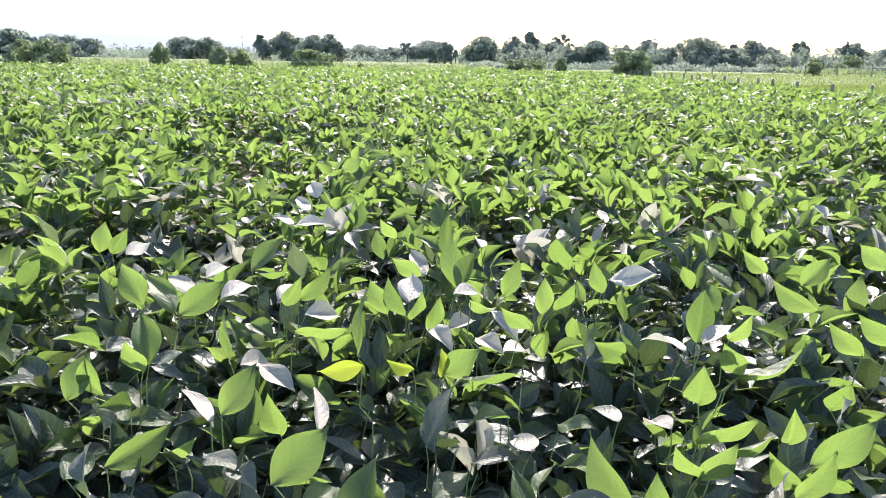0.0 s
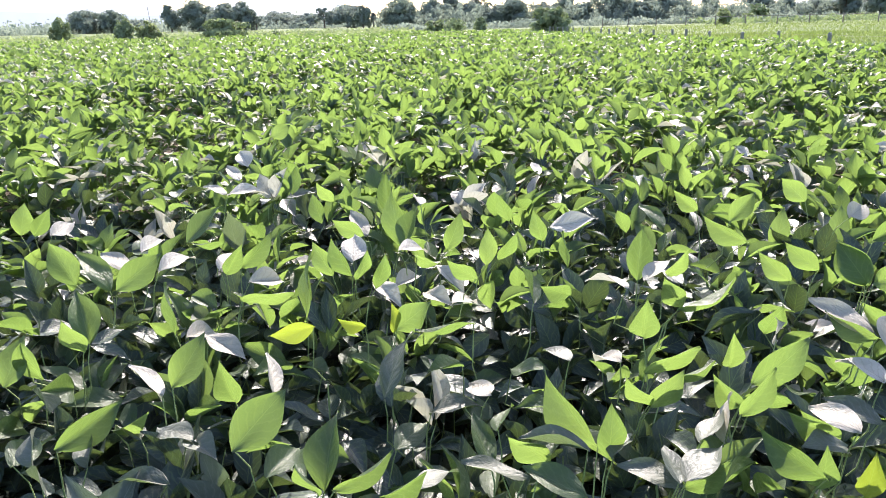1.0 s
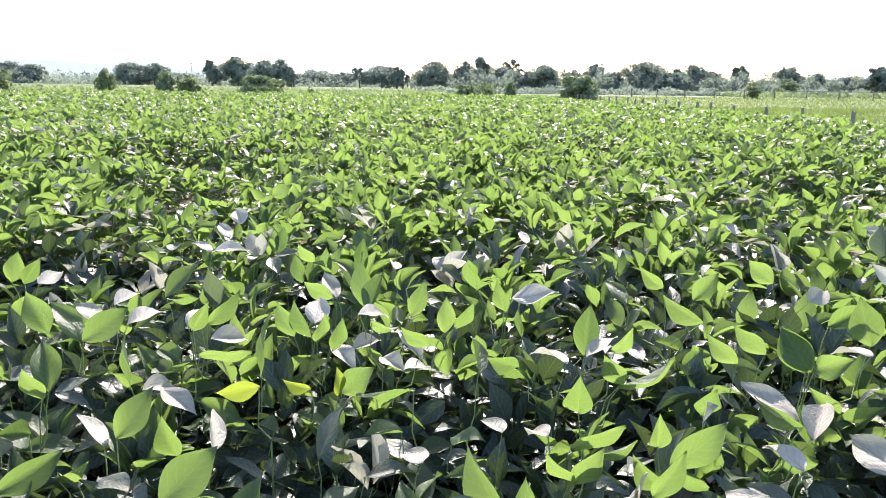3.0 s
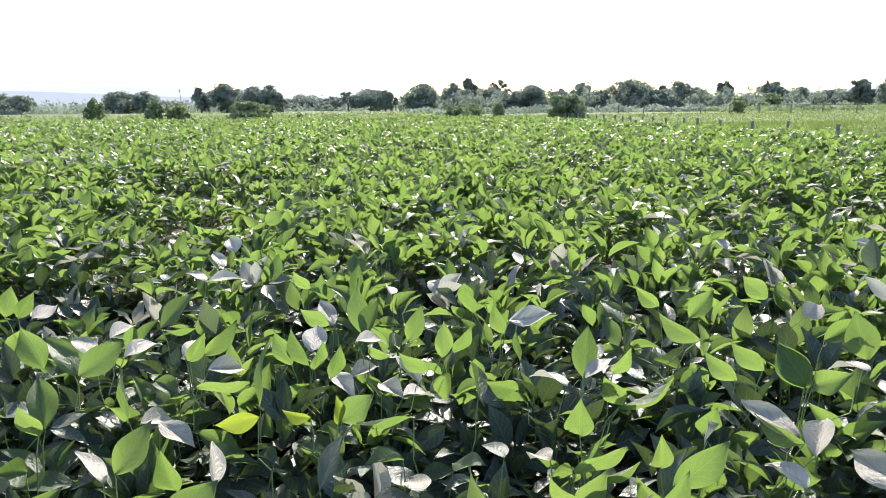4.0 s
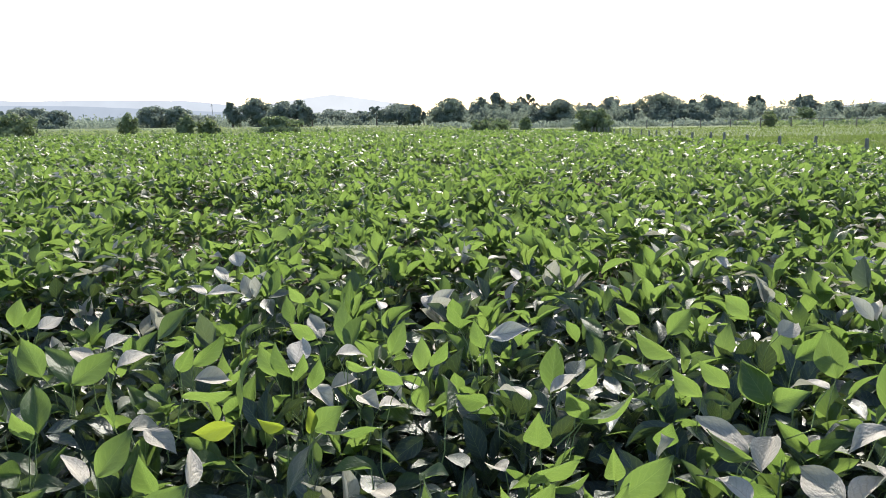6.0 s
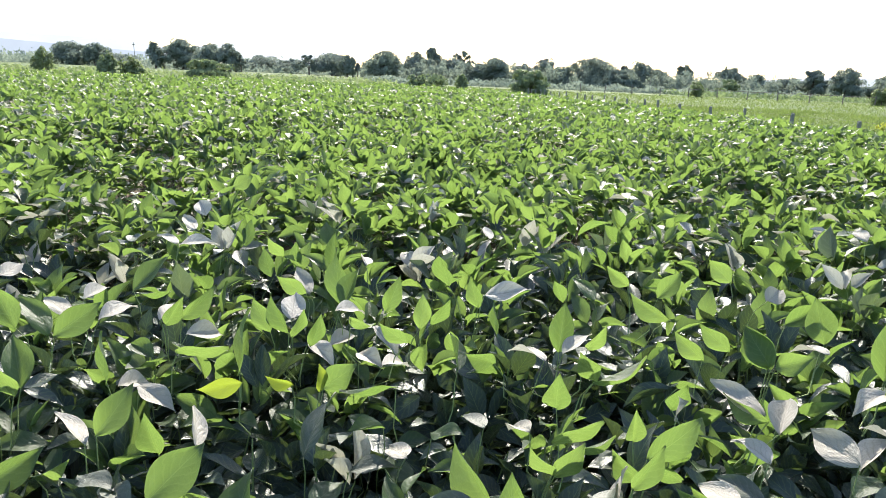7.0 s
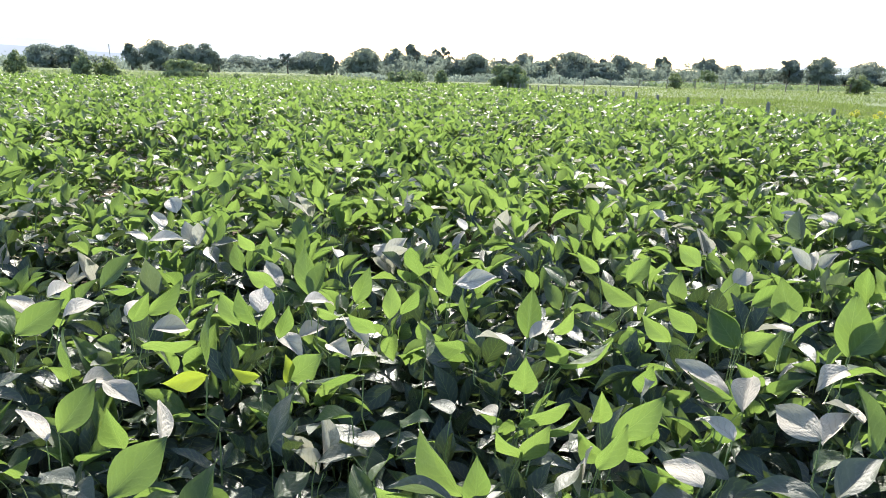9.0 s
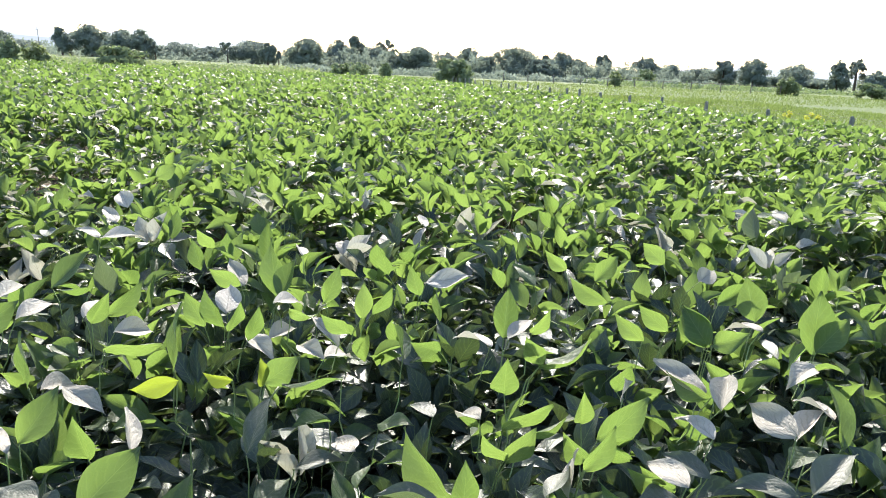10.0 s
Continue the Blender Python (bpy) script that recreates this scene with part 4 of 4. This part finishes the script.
placed_plant(-1.01, 2.34, [
    (-0.947, 2.266, 0.813, 17, 8, 27, 0.107, 0.58, "s"),
    (-1.084, 2.368, 0.791, 87, 70, 105, 0.105, 0.67, "g"),
    (-1.028, 2.337, 0.796, 87, 56, 104, 0.104, 0.62, "g"),
])
placed_plant(-0.10, 2.54, [
    (-0.112, 2.522, 0.814, -127, 48, -138, 0.095, 0.58, "g"),
])
placed_plant(-0.10, 1.49, [
    (-0.109, 1.466, 0.807, -100, -7, -98, 0.097, 0.58, "y"),
])
placed_plant(-0.02, 1.82, [
    (-0.035, 1.853, 0.814, 1, 27, 6, 0.114, 0.66, "s"),
    (-0.088, 1.834, 0.784, -73, 59, -88, 0.107, 0.58, "g"),
    (-0.036, 1.801, 0.792, -67, 53, -106, 0.119, 0.58, "g"),
    (0.019, 1.743, 0.780, 111, 62, 135, 0.089, 0.58, "g"),
    (-0.029, 1.771, 0.795, 122, 52, 161, 0.087, 0.58, "g"),
    (0.013, 1.783, 0.784, 139, -13, 2, 0.109, 0.58, "s"),
])
placed_plant(0.27, 1.91, [
    (0.222, 1.986, 0.790, 104, 63, 102, 0.111, 0.58, "g"),
    (0.309, 1.831, 0.792, 103, 81, 110, 0.097, 0.58, "g"),
    (0.338, 1.825, 0.808, 121, 45, 138, 0.089, 0.58, "g"),
    (0.183, 1.923, 0.771, 129, -29, 4, 0.124, 0.58, "s"),
])
placed_plant(0.16, 1.76, [
    (0.081, 1.815, 0.850, 54, 0, 12, 0.108, 0.58, "s"),
    (0.118, 1.714, 0.867, 61, -37, 140, 0.091, 0.58, "g"),
    (0.266, 1.696, 0.804, -100, 33, -119, 0.093, 0.58, "g"),
    (0.069, 1.774, 0.768, 40, 2, 18, 0.110, 0.58, "s"),
    (0.141, 1.790, 0.742, 145, 8, 17, 0.111, 0.58, "s"),
    (0.201, 1.679, 0.752, 48, -1, 3, 0.106, 0.58, "s"),
])
placed_plant(0.23, 1.43, [
    (0.223, 1.442, 0.804, -85, -3, -145, 0.127, 0.58, "g"),
    (0.239, 1.344, 0.688, -19, -19, -10, 0.106, 0.58, "s"),
    (0.196, 1.443, 0.704, -130, 17, -11, 0.107, 0.58, "d"),
])
placed_plant(0.09, 2.13, [
    (0.002, 2.116, 0.805, -29, 37, 4, 0.117, 0.58, "s"),
    (-0.005, 2.075, 0.818, -84, 24, -106, 0.109, 0.58, "g"),
    (0.101, 2.036, 0.786, -42, 69, -86, 0.180, 0.58, "g"),
    (0.102, 1.966, 0.808, 31, 54, -4, 0.130, 0.58, "d"),
    (0.180, 2.352, 0.832, -1, 23, 26, 0.094, 0.58, "s"),
])
placed_plant(-0.39, 1.33, [
    (-0.387, 1.377, 0.736, 64, 48, 69, 0.118, 0.63, "g"),
    (-0.392, 1.338, 0.740, -47, 34, 29, 0.109, 0.58, "s"),
    (-0.350, 1.173, 0.656, -79, 4, 3, 0.100, 0.58, "m"),
    (-0.412, 1.343, 0.669, 130, 12, 6, 0.109, 0.58, "m"),
    (-0.352, 1.306, 0.662, 136, 9, 3, 0.108, 0.58, "m"),
    (-0.490, 1.328, 0.678, 119, 26, 135, 0.097, 0.58, "g"),
    (-0.428, 1.293, 0.677, -39, 4, 17, 0.100, 0.58, "m"),
])
placed_plant(0.89, 1.14, [
    (0.924, 1.144, 0.766, -8, 16, -2, 0.110, 0.58, "s"),
    (0.836, 1.124, 0.668, -92, 37, -108, 0.106, 0.58, "g"),
    (0.891, 1.095, 0.712, -33, 9, -13, 0.104, 0.58, "m"),
])
placed_plant(0.38, 1.08, [
    (0.384, 1.105, 0.705, -47, 36, -99, 0.159, 0.58, "g"),
    (0.324, 0.976, 0.705, -55, 16, -13, 0.111, 0.58, "d"),
    (0.355, 1.065, 0.728, -78, 12, 11, 0.118, 0.58, "m"),
    (0.399, 1.105, 0.681, 128, 81, 129, 0.099, 0.58, "g"),
    (0.396, 1.069, 0.706, 37, 6, -31, 0.100, 0.58, "m"),
])
placed_plant(0.95, 1.29, [
    (0.965, 1.246, 0.814, -32, 15, -10, 0.133, 0.58, "s"),
    (0.968, 1.226, 0.811, -48, 10, -116, 0.106, 0.58, "g"),
    (0.846, 1.417, 0.745, 174, 60, 156, 0.102, 0.58, "g"),
    (0.963, 1.187, 0.802, 37, 28, -12, 0.120, 0.58, "s"),
])
placed_plant(0.05, 1.52, [
    (0.053, 1.495, 0.767, 114, 79, 159, 0.066, 0.58, "y"),
    (-0.005, 1.501, 0.784, -114, 25, -113, 0.073, 0.58, "y"),
    (0.058, 1.514, 0.769, 118, 38, 88, 0.100, 0.71, "g"),
])
placed_plant(0.40, 1.36, [
    (0.377, 1.335, 0.649, -112, 23, -14, 0.105, 0.58, "d"),
    (0.402, 1.351, 0.747, -18, -7, 6, 0.107, 0.58, "m"),
])
placed_plant(1.37, 1.42, [
    (1.398, 1.446, 0.793, 28, 73, 7, 0.163, 0.58, "g"),
    (1.384, 1.423, 0.810, 103, 56, 60, 0.119, 0.69, "g"),
    (1.308, 1.335, 0.815, -113, 5, -12, 0.115, 0.58, "s"),
])
placed_plant(-0.22, 1.40, [
    (-0.269, 1.383, 0.689, -153, 66, -151, 0.109, 0.58, "g"),
    (-0.192, 1.374, 0.707, -9, 37, 58, 0.112, 0.58, "s"),
])
placed_plant(1.38, 2.04, [
    (1.355, 1.894, 0.851, 52, 10, 35, 0.106, 0.64, "s"),
    (1.380, 2.142, 0.835, -60, 41, -82, 0.106, 0.69, "g"),
])
placed_plant(-0.46, 2.63, [
    (-0.474, 2.539, 0.854, -48, 28, 8, 0.110, 0.58, "s"),
    (-0.460, 2.487, 0.863, 68, 14, 11, 0.137, 0.58, "s"),
    (-0.471, 2.814, 0.844, -36, 27, 4, 0.114, 0.58, "s"),
])
placed_plant(0.49, 1.01, [
    (0.485, 0.997, 0.696, -54, 16, -8, 0.103, 0.58, "m"),
    (0.478, 0.977, 0.716, 54, 20, -13, 0.115, 0.58, "m"),
    (0.467, 0.967, 0.725, 5, -4, 33, 0.103, 0.58, "m"),
    (0.503, 1.029, 0.670, 151, 37, 125, 0.100, 0.58, "g"),
])
placed_plant(0.35, 1.53, [
    (0.373, 1.555, 0.790, -3, 32, 55, 0.115, 0.58, "d"),
    (0.305, 1.472, 0.674, 149, 28, 24, 0.108, 0.58, "d"),
])
placed_plant(-0.65, 1.54, [
    (-0.748, 1.475, 0.710, 47, 61, 45, 0.114, 0.58, "g"),
    (-0.702, 1.485, 0.803, 30, -85, 150, 0.107, 0.58, "g"),
    (-0.600, 1.566, 0.755, -31, 54, 1, 0.135, 0.58, "d"),
    (-0.609, 1.551, 0.743, -135, 70, -137, 0.099, 0.58, "g"),
    (-0.679, 1.477, 0.703, 147, -2, -39, 0.108, 0.58, "d"),
    (-0.649, 1.557, 0.658, -168, 23, -77, 0.114, 0.72, "d"),
])
placed_plant(0.07, 1.33, [
    (0.024, 1.323, 0.702, 28, 52, -34, 0.151, 0.58, "s"),
    (0.114, 1.360, 0.644, 86, 17, 1, 0.111, 0.58, "m"),
    (0.040, 1.233, 0.648, 42, 13, 11, 0.108, 0.58, "d"),
])
placed_plant(1.07, 1.07, [
    (1.078, 1.100, 0.781, -6, 0, -38, 0.132, 0.58, "s"),
    (1.020, 1.012, 0.711, -52, 8, -14, 0.123, 0.58, "m"),
    (1.071, 1.031, 0.695, 77, 43, -2, 0.132, 0.58, "m"),
])
placed_plant(1.06, 1.62, [
    (1.013, 1.599, 0.788, -78, 38, -111, 0.101, 0.58, "g"),
    (1.083, 1.602, 0.809, -68, 37, -106, 0.103, 0.58, "g"),
])
placed_plant(-0.56, 1.24, [
    (-0.563, 1.248, 0.695, 55, 23, 83, 0.135, 0.58, "g"),
    (-0.651, 1.267, 0.655, 2, 6, 23, 0.113, 0.58, "d"),
    (-0.584, 1.213, 0.686, -27, 17, -59, 0.100, 0.58, "m"),
    (-0.535, 1.142, 0.675, -30, 6, 62, 0.100, 0.58, "m"),
    (-0.497, 1.214, 0.676, -12, 5, -41, 0.099, 0.58, "m"),
])
placed_plant(-0.12, 1.15, [
    (-0.245, 1.192, 0.699, 56, 37, 55, 0.140, 0.65, "g"),
    (-0.082, 1.106, 0.661, 4, 46, -28, 0.141, 0.58, "d"),
    (-0.092, 1.105, 0.657, -129, 65, -166, 0.093, 0.58, "g"),
    (-0.066, 1.080, 0.684, 75, 17, 111, 0.114, 0.58, "g"),
    (-0.188, 1.169, 0.654, 28, 7, 19, 0.109, 0.58, "d"),
])
placed_plant(0.77, 1.03, [
    (0.783, 1.079, 0.716, -96, 28, -112, 0.101, 0.58, "g"),
    (0.790, 1.016, 0.754, -10, 6, -11, 0.112, 0.58, "s"),
    (0.693, 0.943, 0.724, -46, 15, -106, 0.128, 0.58, "g"),
    (0.800, 1.054, 0.702, -106, 19, -16, 0.109, 0.58, "m"),
    (0.711, 0.996, 0.671, -167, 57, 177, 0.093, 0.58, "g"),
    (0.770, 0.964, 0.671, -168, 66, 163, 0.084, 0.58, "y"),
])
placed_plant(0.50, 2.00, [
    (0.510, 1.766, 0.794, -2, 71, -83, 0.097, 0.58, "g"),
    (0.509, 1.971, 0.845, 98, 12, 28, 0.140, 0.58, "s"),
    (0.440, 2.194, 0.804, -94, 73, -128, 0.096, 0.58, "g"),
    (0.501, 2.001, 0.795, -122, 68, -142, 0.097, 0.58, "g"),
])



def clear_top(x, y):
    """Height that leaves of the other plants keep below, so that the tall plants of the near row stand free."""
    if -0.95 < x < 1.55 and 0.80 < y < 2.35:
        return 0.52 if y < 1.15 else 0.65 if y < 1.7 else 0.73
    if y < 1.0:
        return 0.50
    return 1.0


def random_plant(x, y):
    h = float(canopy(np.array(x), np.array(y)))
    top_z = min(h - 0.02, clear_top(x, y))
    top = plant_base(x, y, top_z - 0.08, GREEN)
    low = top_z < 0.76
    count_ = 11
    for i in range(count_):
        f = i / (count_ - 1)
        w = near.uniform(0, 360) if near.random() < 0.4 else SUN_AZ + near.gauss(0, 50) + 180 * (near.random() < (0.4 if low else 0.74))
        out = near.uniform(0.04, 0.21)
        z = top_z - 0.05 - (0.30 if not low else 0.28) * f ** 1.2 + near.uniform(-0.03, 0.02)
        u = math.radians(near.uniform(0, 360))
        tip = Vector((out * math.sin(u), out * math.cos(u), z))
        st = stalk(top, (0, 0, max(0.08, z - near.uniform(0.10, 0.2))), tip)
        stand = near.random() < (0.45 - 0.2 * f if low else 0.78 - 0.40 * f)
        # low stalks mostly get the older leaf colour, darkened for shade
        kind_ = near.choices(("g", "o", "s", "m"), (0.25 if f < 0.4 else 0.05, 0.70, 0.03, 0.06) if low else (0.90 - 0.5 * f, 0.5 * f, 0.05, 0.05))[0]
        for dw in (0, near.uniform(45, 95), -near.uniform(45, 95)):
            rise = near.uniform(32, 80) if stand else near.uniform(-35, 20)
            spin = near.gauss(0, 35) if stand else near.gauss(0, 20)
            v = math.radians(w + dw)
            leaflet(st, tip + Vector((0.014 * math.sin(v), 0.014 * math.cos(v), 0)), w + dw, rise, spin, near.uniform(0.095, 0.145), near.uniform(0.50, 0.64), kind_)


count = 0
for ix in range(-7, 9):
    px = ix * ROW + 0.08
    py = 0.30
    while py < 4.0:
        qx, qy = px + near.gauss(0, 0.04), py + near.uniform(-0.05, 0.05)
        b_ = math.degrees(math.atan2(qx, qy + 0.35))
        if math.hypot(qx, qy) < 4.0 and -44 < b_ < 58 and not (abs(qx - 0.15) < 0.3 and qy < 0.5) and thin(np.array(qx), np.array(qy)) < 0.55:
            random_plant(qx, qy)
            count += 1
        py += 0.215
